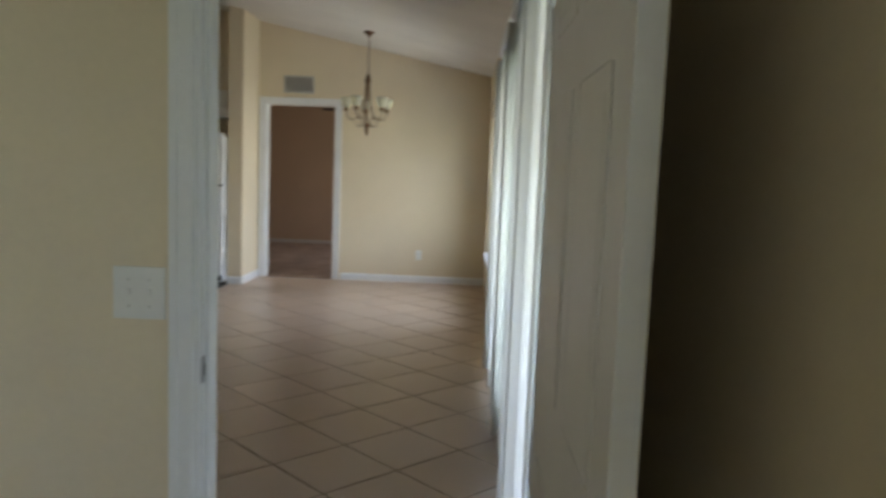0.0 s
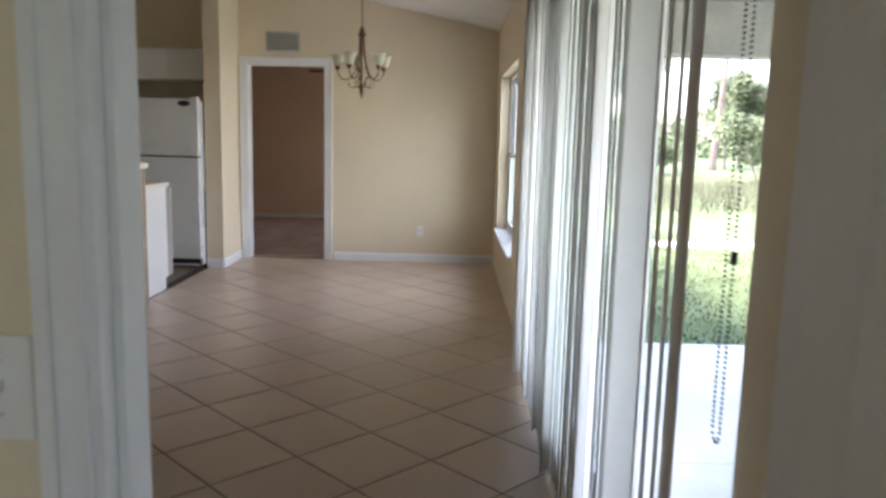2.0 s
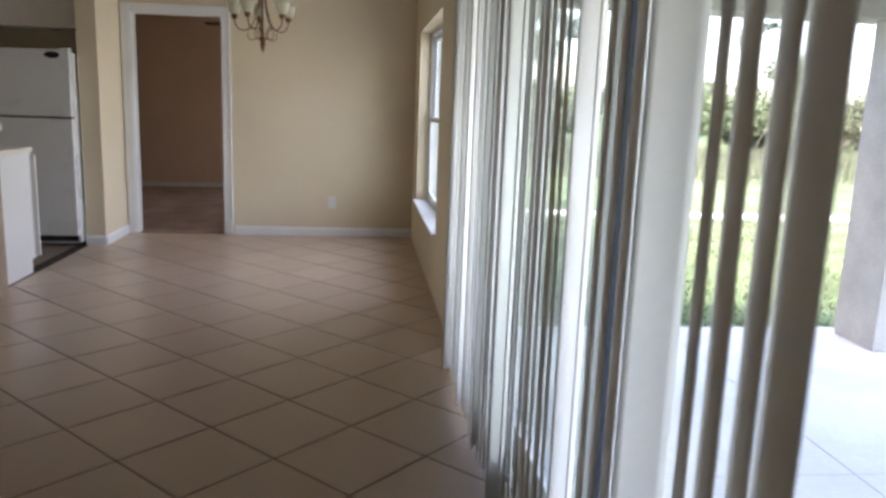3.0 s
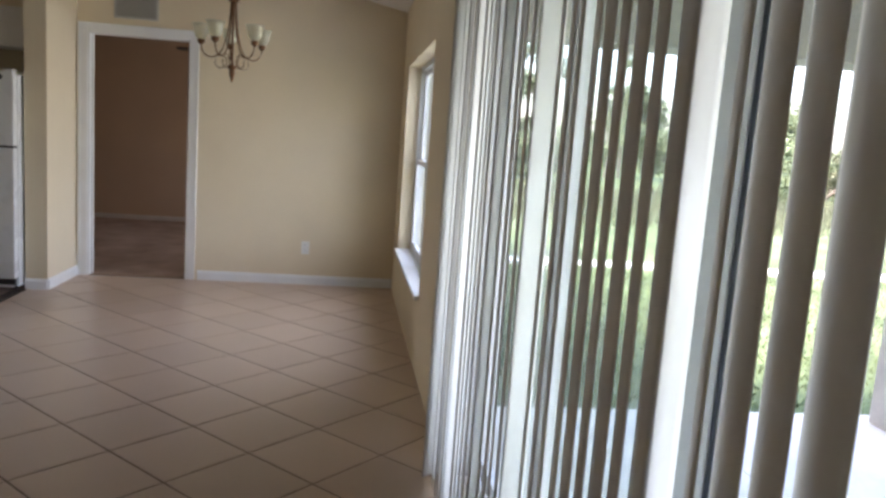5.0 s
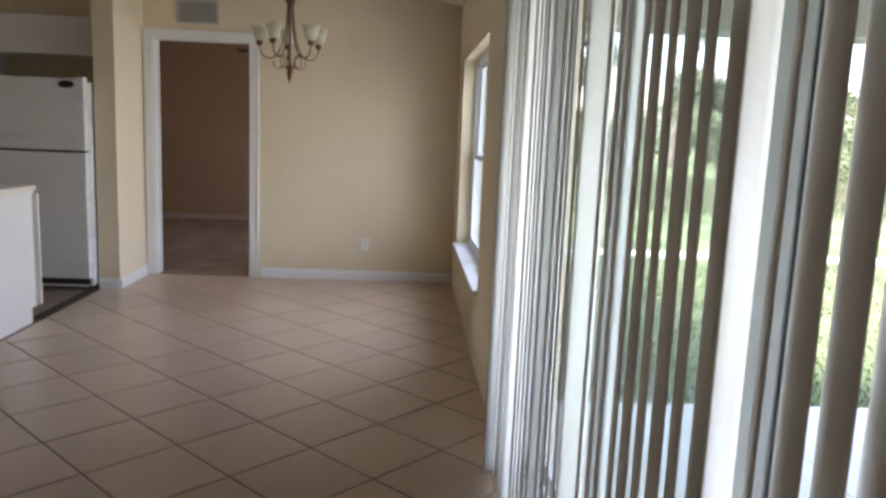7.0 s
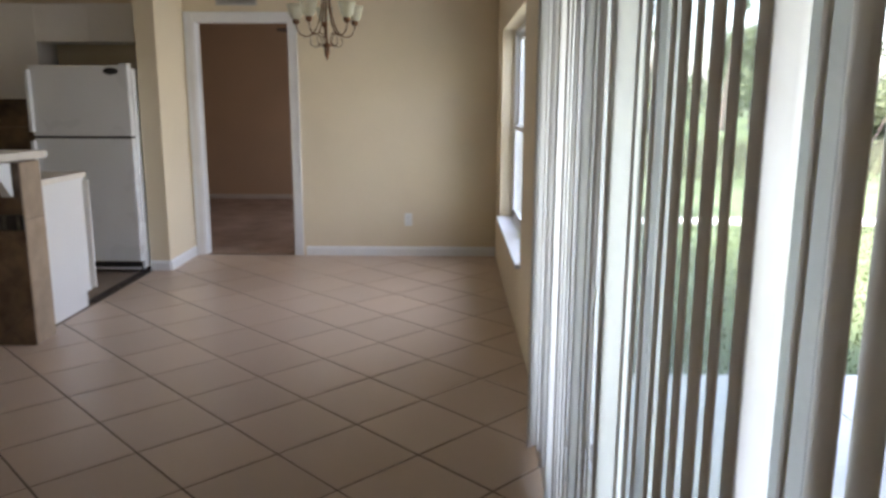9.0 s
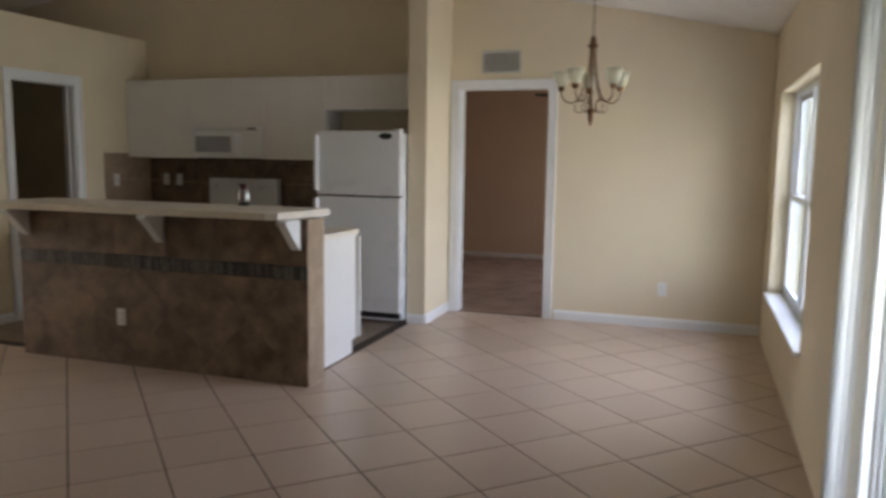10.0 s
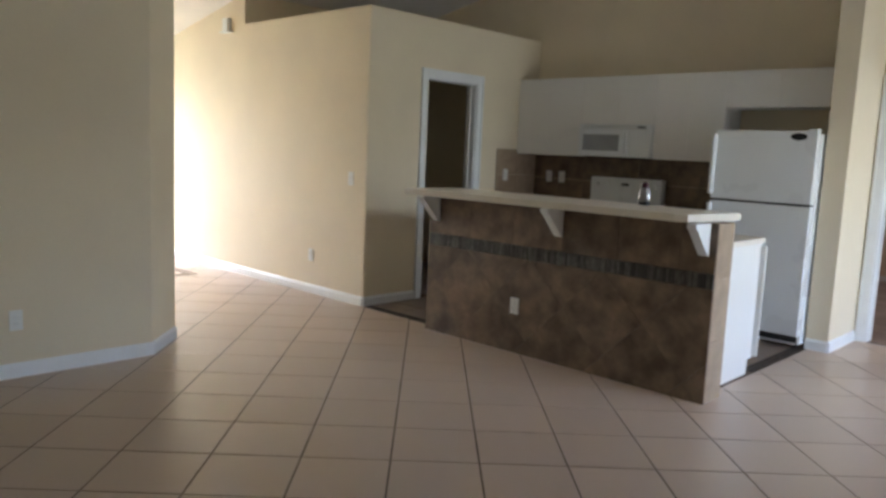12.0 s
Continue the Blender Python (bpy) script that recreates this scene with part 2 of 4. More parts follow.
wall("wall_pantry", "cream painted pantry wall with a doorway below a plant ledge", PANTRY_X - 0.12, PANTRY_X, HALL_Y, KITCHEN_Y, 2.55, [(PD0, PD1, 0.0, 2.03)])
wall("wall_hall", "cream painted hall wall ending below a plant ledge", -7.88, PANTRY_X - 0.12, HALL_Y, HALL_Y + 0.12, 2.55)
wall("wall_hall_high", "cream painted tall hall wall", -10.6, -7.88, HALL_Y, HALL_Y + 0.12, None)
wall("wall_ledge_end", "cream painted wall beside the plant ledge", -8.0, -7.88, HALL_Y + 0.12, KITCHEN_Y, None)
tagged(boxes("plant_ledge", M["wall"], None, (-7.88, PANTRY_X - 0.12, HALL_Y + 0.12, KITCHEN_Y, 2.45, 2.548)), "cream painted empty plant ledge above the pantry", "ledge", kind="structure")
wall("wall_west", "cream painted wall with clipped end beside the hall", LEFT_X - 0.12, LEFT_X, NEAR, -4.52, None)
bm = bmesh.new()
prism(bm, [(LEFT_X, -4.52), (-5.865, -4.21), (-5.865, -4.40), (LEFT_X - 0.12, -4.62), (LEFT_X - 0.12, -4.52)], "z", 0, 2.3)
for v in bm.verts:
    if v.co.z > 2.2:
        v.co.z = roof(v.co.x) + 0.03
tagged(part("wall_clipped_corner", bm, M["wall"]), "cream painted angled wall end beside the hall", "wall", kind="structure")
wall("wall_hall_south", "cream painted hall wall", -10.6, -5.865, -4.40, -4.28, None)
wall("wall_hall_end", "cream painted hall end wall with an entry window", -10.72, -10.6, -4.40, HALL_Y + 0.12, None, [(-4.1, -2.75, 0.15, 2.1)])
DR0, DR1 = -0.866, -0.051
wall("wall_south", "cream painted wall with the bedroom doorway", LEFT_X - 0.12, 0.12, NEAR - 0.12, NEAR, None, [(DR0, DR1, 0.0, 2.03)])
# bedroom at the start of the walk
wall("wall_bedroom_east", "cream painted bedroom wall with a window", 0.12, 0.24, -11.0, NEAR, 2.5, [(-10.4, -9.0, 0.6, 1.95)])
wall("wall_bedroom_west", "cream painted bedroom wall", -3.62, -3.5, -11.0, NEAR - 0.12, 2.5)
wall("wall_bedroom_south", "cream painted bedroom wall", -3.62, 0.24, -11.12, -11.0, 2.5)
boxes("ceiling_bedroom", M["ceiling"], None, (-3.62, 0.24, -11.12, NEAR - 0.12, 2.44, 2.56))
tagged(bpy.data.objects["ceiling_bedroom"], "white textured bedroom ceiling", "ceiling", kind="structure")
boxes("floor_bedroom", M["carpet"], None, (-3.62, 0.24, -11.12, NEAR - 0.06, -0.1, 0.004))
tagged(bpy.data.objects["floor_bedroom"], "tan carpeted bedroom floor", "floor", kind="structure")
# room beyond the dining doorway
# these walls carry the room's shade in their darkened paint
wall("wall_den_north", "beige wall of the far room, its colour darkened for shade", -5.2, 0.2, 3.85, 3.97, 2.5, mat="shadow_wall")
wall("wall_den_west", "beige wall of the far room, its colour darkened for shade", -5.32, -5.2, 0.0, 3.97, 2.5, mat="shadow_wall")
# the opening holds an added window, out of view, that lets light in
wall("wall_den_east", "beige wall of the far room, colour darkened for shade, with an added window", 0.0, 0.2, 0.12, 3.97, 2.5, [(1.6, 2.5, 0.9, 1.9)], mat="shadow_wall")
tagged(boxes("ceiling_den", M["ceiling"], None, (-5.32, 0.2, 0.12, 3.97, 2.44, 2.56)), "white ceiling of the far room", "ceiling", kind="structure")
tagged(boxes("floor_den", M["carpet"], None, (-5.32, 0.0, 0.06, 3.97, -0.1, 0.006)), "brown carpeted floor of the far room", "floor", kind="structure")

# vaulted ceiling
bm = bmesh.new()
prism(bm, [(0.2, roof(0.2)), (RIDGE_X, RIDGE_Z), (-10.72, roof(-10.72)), (-10.72, roof(-10.72) + 0.14), (RIDGE_X, RIDGE_Z + 0.14), (0.2, roof(0.2) + 0.14)], "y", NEAR - 0.12, FAR + 0.12)
tagged(part("ceiling", bm, M["ceiling"]), "white textured vaulted ceiling", "ceiling", kind="structure")
tagged(boxes("floor_slab", M["concrete"], None, (-10.72, WT, NEAR - 0.12, FAR + 0.12, -0.14, -0.012)), "concrete floor slab under the tiles", "floor", kind="structure")


# ---- baseboards, casings ----
def board(bm, x0, y0, x1, y1, depth=0.014, h=0.085):
    """Baseboard along a wall line, standing to its left."""
    d = Vector((x1 - x0, y1 - y0, 0)); ln = d.length; d.normalize()
    nrm = Vector((-d.y, d.x, 0))
    prof = [(0, 0), (depth, 0), (depth, h * 0.75), (depth * 0.55, h * 0.9), (depth * 0.3, h), (0, h)]
    ends = []
    for s in (0, ln):
        ends.append([bm.verts.new(Vector((x0, y0, 0)) + d * s + nrm * p + Vector((0, 0, z))) for p, z in prof])
    k = len(prof)
    for i in range(k):
        bm.faces.new((ends[0][i], ends[1][i], ends[1][(i + 1) % k], ends[0][(i + 1) % k]))
    bm.faces.new(ends[0]); bm.faces.new(ends[1][::-1])
    bmesh.ops.recalc_face_normals(bm, faces=bm.faces[:])


BOARDS = [(0, 0, DO1 + 0.09, 0), (-2.70, 0, -2.70, -0.65), (-2.70, -0.65, -2.86, -0.65),
          (LEFT_X, -4.52, LEFT_X, NEAR), (-5.865, -4.21, LEFT_X, -4.52), (PANTRY_X, HALL_Y, -10.6, HALL_Y),
          (PANTRY_X, -1.83, PANTRY_X, HALL_Y), (LEFT_X, NEAR, DR0 - 0.07, NEAR)]
for line in BOARDS:
    bm = bmesh.new()
    board(bm, *line)
    tagged(part("baseboard", bm, M["trim"]), "white painted baseboard along the wall", "baseboard", kind="structure")
bm = bmesh.new(); board(bm, 0.0, 3.85, -5.2, 3.85, 0.012, 0.07)
# trim colour lowered to tan so the baseboard reads as dimly lit
M["den_trim"] = material("baseboard_paint_dimmed", (0.50, 0.42, 0.34), 0.5, vary=0.04)
tagged(part("baseboard", bm, M["den_trim"]), "baseboard of the far room, its colour darkened for shade", "baseboard", kind="structure")


def casing(name, label, axis, plane, out, a0, a1, h, width, wall_depth):
    """Door trim: two sides and a head on the face at plane, plus jambs through the wall. out: +1 or -1, the side it stands on."""
    top = thing(name, label, "door frame", kind="structure")
    def put(nm, p0, p1, q0, q1, z0, z1, bevel=0.004):
        lo, hi = sorted((q0, q1))
        boxes(nm, M["trim"], top, ((p0, p1, lo, hi, z0, z1) if axis == "x" else (lo, hi, p0, p1, z0, z1)), bevel=bevel)
    for face, side in ((plane, out), (plane - out * wall_depth, -out)):
        for nm, p0, p1 in (("casing", a0 - width, a0 + 0.006), ("casing", a1 - 0.006, a1 + width)):
            put(nm, p0, p1, face, face + side * 0.014, 0, h + width)
            e = p0 if p0 < a0 - 0.01 else p1
            s = 1 if p0 < a0 - 0.01 else -1
            put("casing_back_band", *sorted((e, e + s * 0.018)), face, face + side * 0.022, 0, h + width, 0.003)
        put("head_casing", a0 + 0.006, a1 - 0.006, face, face + side * 0.014, h - 0.006, h + width)
        put("head_back_band", a0 - width + 0.018, a1 + width - 0.018, face, face + side * 0.022, h + width - 0.018, h + width, 0.003)
    for p0, p1 in ((a0, a0 + 0.018), (a1 - 0.018, a1)):
        put("jamb", p0, p1, plane + out * 0.001, plane - out * (wall_depth + 0.001), 0, h, 0.002)
    put("head_jamb", a0 + 0.018, a1 - 0.018, plane + out * 0.001, plane - out * (wall_depth + 0.001), h - 0.018, h, 0.002)
    for p0, p1 in ((a0 + 0.018, a0 + 0.03), (a1 - 0.03, a1 - 0.018)):
        put("door_stop", p0, p1, plane - out * wall_depth * 0.45, plane - out * wall_depth * 0.75, 0, h - 0.018, 0.002)
    return top


casing("door_1", "white painted door casing of the dim far room", "x", FAR, -1, DO0, DO1, DOH, 0.068, 0.12)
frame_b = casing("door_2", "white painted bedroom door casing", "x", NEAR, 1, DR0, DR1, 2.03, 0.044, 0.12)
casing("door_3", "white painted pantry door casing", "y", PANTRY_X, 1, PD0, PD1, 2.03, 0.075, 0.12)
bm = bmesh.new()
box(bm, DR0 + 0.0185, DR0 + 0.0215, NEAR - 0.112, NEAR - 0.058, 0.862, 0.922, 0.001)
strike = part("strike_plate", bm, M["steel"], frame_b, "tarnished steel strike plate")
boxes("latch_hole", M["black"], strike, (DR0 + 0.0205, DR0 + 0.0222, NEAR - 0.098, NEAR - 0.074, 0.877, 0.907))
boxes("screw", M["grille"], strike, (DR0 + 0.0205, DR0 + 0.0222, NEAR - 0.088, NEAR - 0.084, 0.912, 0.916), (DR0 + 0.0205, DR0 + 0.0222, NEAR - 0.088, NEAR - 0.084, 0.868, 0.872))

# ---- sliding glass door and vertical blinds ----
def glazed_panel(parent, name, x, y0, y1, z0, z1, stile=0.06, depth=0.035):
    bm = bmesh.new()
    for a, b in ((y0, y0 + stile), (y1 - stile, y1)):
        box(bm, x, x + depth, a, b, z0, z1, 0.004)
    box(bm, x + 0.002, x + depth - 0.002, y0 + stile, y1 - stile, z0, z0 + stile * 1.3, 0.003)
    box(bm, x + 0.002, x + depth - 0.002, y0 + stile, y1 - stile, z1 - stile, z1, 0.003)
    p = part(name, bm, M["aluminium"], parent)
    pane = boxes("pane", M["glass"], p, (x + depth / 2 - 0.003, x + depth / 2 + 0.003, y0 + stile, y1 - stile, z0 + stile, z1 - stile))
    pane.visible_shadow = False
    return p


slider = thing("sliding_glass_door", "white aluminium three-panel sliding glass door to the patio", "sliding door", kind="structure")
boxes("door_frame", M["aluminium"], slider, (0.03, 0.17, SLIDE0, SLIDE0 + 0.035, 0.0, SLIDE_H), (0.03, 0.17, SLIDE1 - 0.035, SLIDE1, 0.0, SLIDE_H), (0.03, 0.17, SLIDE0 + 0.035, SLIDE1 - 0.035, SLIDE_H - 0.035, SLIDE_H))
boxes("track", M["aluminium"], slider, (0.03, 0.18, SLIDE0 + 0.035, SLIDE1 - 0.035, -0.01, 0.012), (0.075, 0.08, SLIDE0 + 0.035, SLIDE1 - 0.035, 0.012, 0.026), (0.12, 0.125, SLIDE0 + 0.035, SLIDE1 - 0.035, 0.012, 0.026))
glazed_panel(slider, "fixed_panel", 0.135, -4.70, SLIDE1 - 0.035, 0.027, SLIDE_H - 0.036)
glazed_panel(slider, "middle_panel", 0.05, -5.775, -4.60, 0.027, SLIDE_H - 0.036, 0.13)
glazed_panel(slider, "sliding_panel", 0.093, -5.70, -4.75, 0.027, SLIDE_H - 0.036, 0.12)
boxes("weather_strip", M["gasket"], slider, (0.052, 0.072, -5.79, -5.7765, 0.03, SLIDE_H - 0.04))
boxes("weather_strip", M["gasket"], slider, (0.098, 0.104, -5.706, -5.7015, 0.03, SLIDE_H - 0.04))

BLIND_X, BLIND_TOP, VANE_A, PITCH = -0.06, 2.10, 12.0, 0.0715
blinds = thing("vertical_blind", "white vinyl vertical blind half open before the sliding door", "blind")
boxes("headrail", M["aluminium"], blinds, (BLIND_X - 0.022, BLIND_X + 0.022, -6.98, -3.75, BLIND_TOP, BLIND_TOP + 0.04), bevel=0.004)
for y in (-3.85, -5.35, -6.80):
    boxes("rail_bracket", M["steel"], blinds, (BLIND_X + 0.005, 0.0, y, y + 0.03, BLIND_TOP + 0.04, BLIND_TOP + 0.052))


def vane_mesh():
    """One curved slat, its width along y."""
    bm = bmesh.new()
    w, n = 0.089, 6
    rows = []
    for z in (0.0, 2.03):
        front, back = [], []
        for i in range(n + 1):
            s = i / n - 0.5
            bow = 0.006 * (1 - (2 * s) ** 2)
            front.append(bm.verts.new((-bow, s * w, z)))
            back.append(bm.verts.new((-bow + 0.0012, s * w, z)))
        rows.append(front + back[::-1])
    k = len(rows[0])
    for i in range(k):
        bm.faces.new((rows[0][i], rows[1][i], rows[1][(i + 1) % k], rows[0][(i + 1) % k]))
    bm.faces.new(rows[0]); bm.faces.new(rows[1][::-1])
    bmesh.ops.recalc_face_normals(bm, faces=bm.faces[:])
    me = bpy.data.meshes.new("vane")
    bm.to_mesh(me); bm.free()
    me.materials.append(M["vane"])
    for p in me.polygons:
        p.use_smooth = abs(p.normal.z) < 0.5
    return me


vane = vane_mesh()
bm = bmesh.new(); tube(bm, [(0, 0, 0), (0, 0, 0.035)], 0.006, 6)
hook_me = bpy.data.meshes.new("carrier"); bm.to_mesh(hook_me); bm.free(); hook_me.materials.append(M["aluminium"])
LAST = -6.665
count = int((-3.86 - LAST) / PITCH) + 1
rng = random.Random(5)
TURNED = {0: -3, 5: -88, 10: -24, 11: -47, 21: -52, 27: -30, 33: -34, count - 1: -60}
for i in range(count):
    y = LAST + i * PITCH
    turn = TURNED.get(i, -VANE_A + rng.gauss(0, 2.0))
    if i in (4, 6):
        continue
    ob = new("vane", vane)
    ob.parent = blinds
    ob.matrix_local = pose(BLIND_X, y, 0.035, 0, rng.uniform(-0.12, 0.12), turn)
    hk = new("carrier", hook_me)
    hk.parent = blinds
    hk.location = (BLIND_X, y, BLIND_TOP - 0.036)

chain = thing("blind_chain", "dark bead chain loop of the vertical blind", "blind chain")
CH_Y, CH_X, CH_LOW, CH_GAP = -6.915, -0.065, 0.895, 0.03
bm = bmesh.new()
spots = []
z = CH_LOW + 0.02
while z < BLIND_TOP:
    spots += [(CH_X, CH_Y - CH_GAP / 2, z), (CH_X, CH_Y + CH_GAP / 2, z)]
    z += 0.0078
for k in range(1, 6):
    a = math.pi * k / 6
    spots.append((CH_X, CH_Y - CH_GAP / 2 * math.cos(a), CH_LOW + 0.02 - 0.02 * math.sin(a)))
for p in spots:
    bmesh.ops.create_icosphere(bm, subdivisions=1, radius=0.0027, matrix=Matrix.Translation(p))
tagged(part("bead_string", bm, M["black"], chain), kind="stuff")
boxes("connector", M["black"], chain, (CH_X - 0.004, CH_X + 0.004, CH_Y - CH_GAP / 2 - 0.004, CH_Y - CH_GAP / 2 + 0.004, 1.17, 1.19), bevel=0.001)

# ---- dining window ----
win = thing("window_1", "white single-hung aluminium window with marble sill", "window", kind="structure")
boxes("window_frame", M["aluminium"], win, (0.10, 0.17, WIN0, WIN0 + 0.035, WINZ0, WINZ1), (0.10, 0.17, WIN1 - 0.035, WIN1, WINZ0, WINZ1), (0.10, 0.17, WIN0 + 0.035, WIN1 - 0.035, WINZ0, WINZ0 + 0.035), (0.10, 0.17, WIN0 + 0.035, WIN1 - 0.035, WINZ1 - 0.035, WINZ1))
MIDZ = 1.17
for nm, x, z0, z1 in (("lower_sash", 0.105, WINZ0 + 0.035, MIDZ + 0.02), ("upper_sash", 0.135, MIDZ - 0.02, WINZ1 - 0.035)):
    for y0, y1 in ((WIN0 + 0.035, (WIN0 + WIN1) / 2 - 0.02), ((WIN0 + WIN1) / 2 + 0.02, WIN1 - 0.035)):
        glazed_panel(win, nm, x, y0, y1, z0, z1, 0.035, 0.028)
boxes("mullion", M["aluminium"], win, (0.09, 0.172, (WIN0 + WIN1) / 2 - 0.02, (WIN0 + WIN1) / 2 + 0.02, WINZ0 + 0.035, WINZ1 - 0.035), bevel=0.003)
boxes("window_sill", M["trim"], win, (-0.03, 0.10, WIN0 - 0.02, WIN1 + 0.03, WINZ0 - 0.012, WINZ0 + 0.012), bevel=0.005)

# hall and bedroom windows, and an unseen far-room window added for light
for nm, label, axis, plane, a0, a1, z0, z1 in (("window_2", "white framed entry window at the hall end", "x", -10.68, -4.1, -2.75, 0.15, 2.1), ("window_4", "unseen white framed window added to light the far room", "x", 0.1, 1.6, 2.5, 0.9, 1.9), ("window_3", "white framed bedroom window", "x", 0.19, -10.4, -9.0, 0.6, 1.95)):
    w = thing(nm, label, "window", kind="structure")
    def piece(n2, p0, p1, q0, q1, r0, r1, mat):
        o = boxes(n2, M[mat], w, (p0, p1, q0, q1, r0, r1) if axis == "x" else (q0, q1, p0, p1, r0, r1))
        return o
    mid = (a0 + a1) / 2
    for q0, q1, r0, r1 in ((a0, a0 + 0.04, z0, z1), (a1 - 0.04, a1, z0, z1), (a0 + 0.04, a1 - 0.04, z0, z0 + 0.04), (a0 + 0.04, a1 - 0.04, z1 - 0.04, z1), (mid - 0.02, mid + 0.02, z0 + 0.04, z1 - 0.04)):
        piece("window_frame", plane - 0.03, plane + 0.03, q0, q1, r0, r1, "aluminium")
    g = piece("pane", plane - 0.003, plane + 0.003, a0 + 0.04, mid - 0.02, z0 + 0.04, z1 - 0.04, "glass"); g.visible_shadow = False
    g = piece("pane", plane - 0.003, plane + 0.003, mid + 0.02, a1 - 0.04, z0 + 0.04, z1 - 0.04, "glass"); g.visible_shadow = False

# ---- bedroom door leaf ----
leaf = thing("bedroom_door", "white six-panel hollow door standing open in the bedroom", "door", at=(DR1 - 0.018, NEAR - 0.125, 0))
bm = bmesh.new()
box(bm, -0.034, 0, -0.805, 0, 0.012, 2.008, 0.002)
part("leaf", bm, M["trim"], leaf)
for y0, y1 in ((-0.695, -0.445), (-0.36, -0.11)):
    for z0, z1 in ((0.22, 0.78), (0.96, 1.50), (1.62, 1.88)):
        bm = bmesh.new()
        for a in (0.0, 0.03):
            d = 0.002 if a == 0 else 0.0028
            box(bm, -0.034 - d, -0.0335, y0 + a, y1 - a, z0 + a, z1 - a, 0.003)
        part("raised_panel", bm, M["trim"], leaf)


# ---- switches, outlets ----
def plate(name, label, cat, m, w, h, kindof):
    """Wall plate facing local -y."""
    p = thing(name, label, cat)
    boxes("cover", M["plate"], p, (-w / 2, w / 2, -0.007, 0, -h / 2, h / 2), bevel=0.002)
    if kindof == "outlet":
        for z in (-0.02, 0.02):
            boxes("socket", M["plate"], p, (-0.017, 0.017, -0.0095, -0.006, z - 0.014, z + 0.014), bevel=0.002)
            boxes("slot", M["black"], p, (-0.008, -0.006, -0.0102, -0.009, z - 0.004, z + 0.005), (0.006, 0.008, -0.0102, -0.009, z - 0.004, z + 0.005))
    else:
        n = round(w / 0.058)
        for i in range(n):
            x = (i - (n - 1) / 2) * 0.046
            bm = bmesh.new(); box(bm, x - 0.005, x + 0.005, -0.018, -0.006, -0.004, 0.010, 0.0015)
            part("toggle", bm, M["plate"], p)
            for z in (0.03, -0.03):
                boxes("screw", M["grille"], p, (x - 0.002, x + 0.002, -0.008, -0.0065, z - 0.002, z + 0.002))
    p.matrix_basis = m
    return p


plate("light_switch", "white double toggle switch plate beside the bedroom doorway", "light switch", pose(-0.980, NEAR - 0.12, 1.065), 0.116, 0.116, "switch")
plate("wall_outlet", "white outlet low on the dining wall", "outlet", pose(-0.78, 0, 0.33), 0.07, 0.115, "outlet")
plate("wall_outlet", "white outlet on the brown tiled island", "outlet", pose(-4.155, -2.586, 0.335), 0.07, 0.115, "outlet")
plate("wall_outlet", "white outlet low on the hall wall", "outlet", pose(-6.69, HALL_Y, 0.36), 0.07, 0.115, "outlet")
plate("wall_outlet", "white outlet low on the bright hall wall", "outlet", pose(-9.2, HALL_Y, 0.33), 0.07, 0.115, "outlet")
plate("light_switch", "white toggle switch on the hall wall", "light switch", pose(-6.13, HALL_Y, 1.10), 0.07, 0.115, "switch")
plate("wall_outlet", "white outlet low on the cream wall", "outlet", pose(LEFT_X, -5.305, 0.33, 0, 0, 90), 0.07, 0.115, "outlet")
plate("wall_outlet", "pale outlet on the tiled backsplash return", "outlet", pose(PANTRY_X + 0.011, -0.62, 1.16, 0, 0, 90), 0.07, 0.115, "outlet")
plate("wall_outlet", "pale outlet on the brown backsplash", "outlet", pose(-5.72, KITCHEN_Y - 0.011, 1.16), 0.07, 0.115, "outlet")
plate("light_switch", "pale switch on the brown backsplash", "light switch", pose(-5.56, KITCHEN_Y - 0.011, 1.16), 0.07, 0.115, "switch")

sensor = thing("motion_sensor", "small white alarm siren box high on the hall wall", "alarm")
boxes("housing", M["plate"], sensor, (-8.24, -8.14, HALL_Y - 0.05, HALL_Y, 2.50, 2.63), bevel=0.008)
boxes("base", M["plate"], sensor, (-8.28, -8.10, HALL_Y - 0.06, HALL_Y, 2.485, 2.499), bevel=0.003)

# air return vent above the doorway
vent = thing("air_vent", "grey louvred air return grille above the doorway", "air vent")
VX0, VX1, VZ0, VZ1 = -2.41, -2.06, 2.165, 2.365
boxes("frame", M["grille"], vent, (VX0, VX1, -0.012, 0, VZ0, VZ0 + 0.018), (VX0, VX1, -0.012, 0, VZ1 - 0.018, VZ1), (VX0, VX0 + 0.018, -0.012, 0, VZ0 + 0.018, VZ1 - 0.018), (VX1 - 0.018, VX1, -0.012, 0, VZ0 + 0.018, VZ1 - 0.018), bevel=0.002)
boxes("backing", M["black"], vent, (VX0 + 0.018, VX1 - 0.018, -0.002, -0.0005, VZ0 + 0.018, VZ1 - 0.018))
for k in range(12):
    z = VZ0 + 0.026 + k * 0.0137
    bm = bmesh.new()
    prism(bm, [(-0.011, z - 0.005), (-0.0095, z - 0.006), (-0.003, z + 0.005), (-0.0045, z + 0.006)], "x", VX0 + 0.018, VX1 - 0.018)
    part("slat", bm, M["grille"], vent)

# ---- chandelier ----
chand = thing("chandelier", "antique bronze five-arm chandelier with frosted glass shades", "chandelier", at=(-1.272, -1.25, 0))
bm = bmesh.new(); lathe(bm, [(0, 1.645), (0.006, 1.66), (0.018, 1.70), (0.022, 1.725), (0.014, 1.735), (0.03, 1.745), (0.03, 1.76), (0.012, 1.772), (0.008, 1.80), (0, 1.80)], 16)
part("finial", bm, M["bronze"], chand, smooth=True)
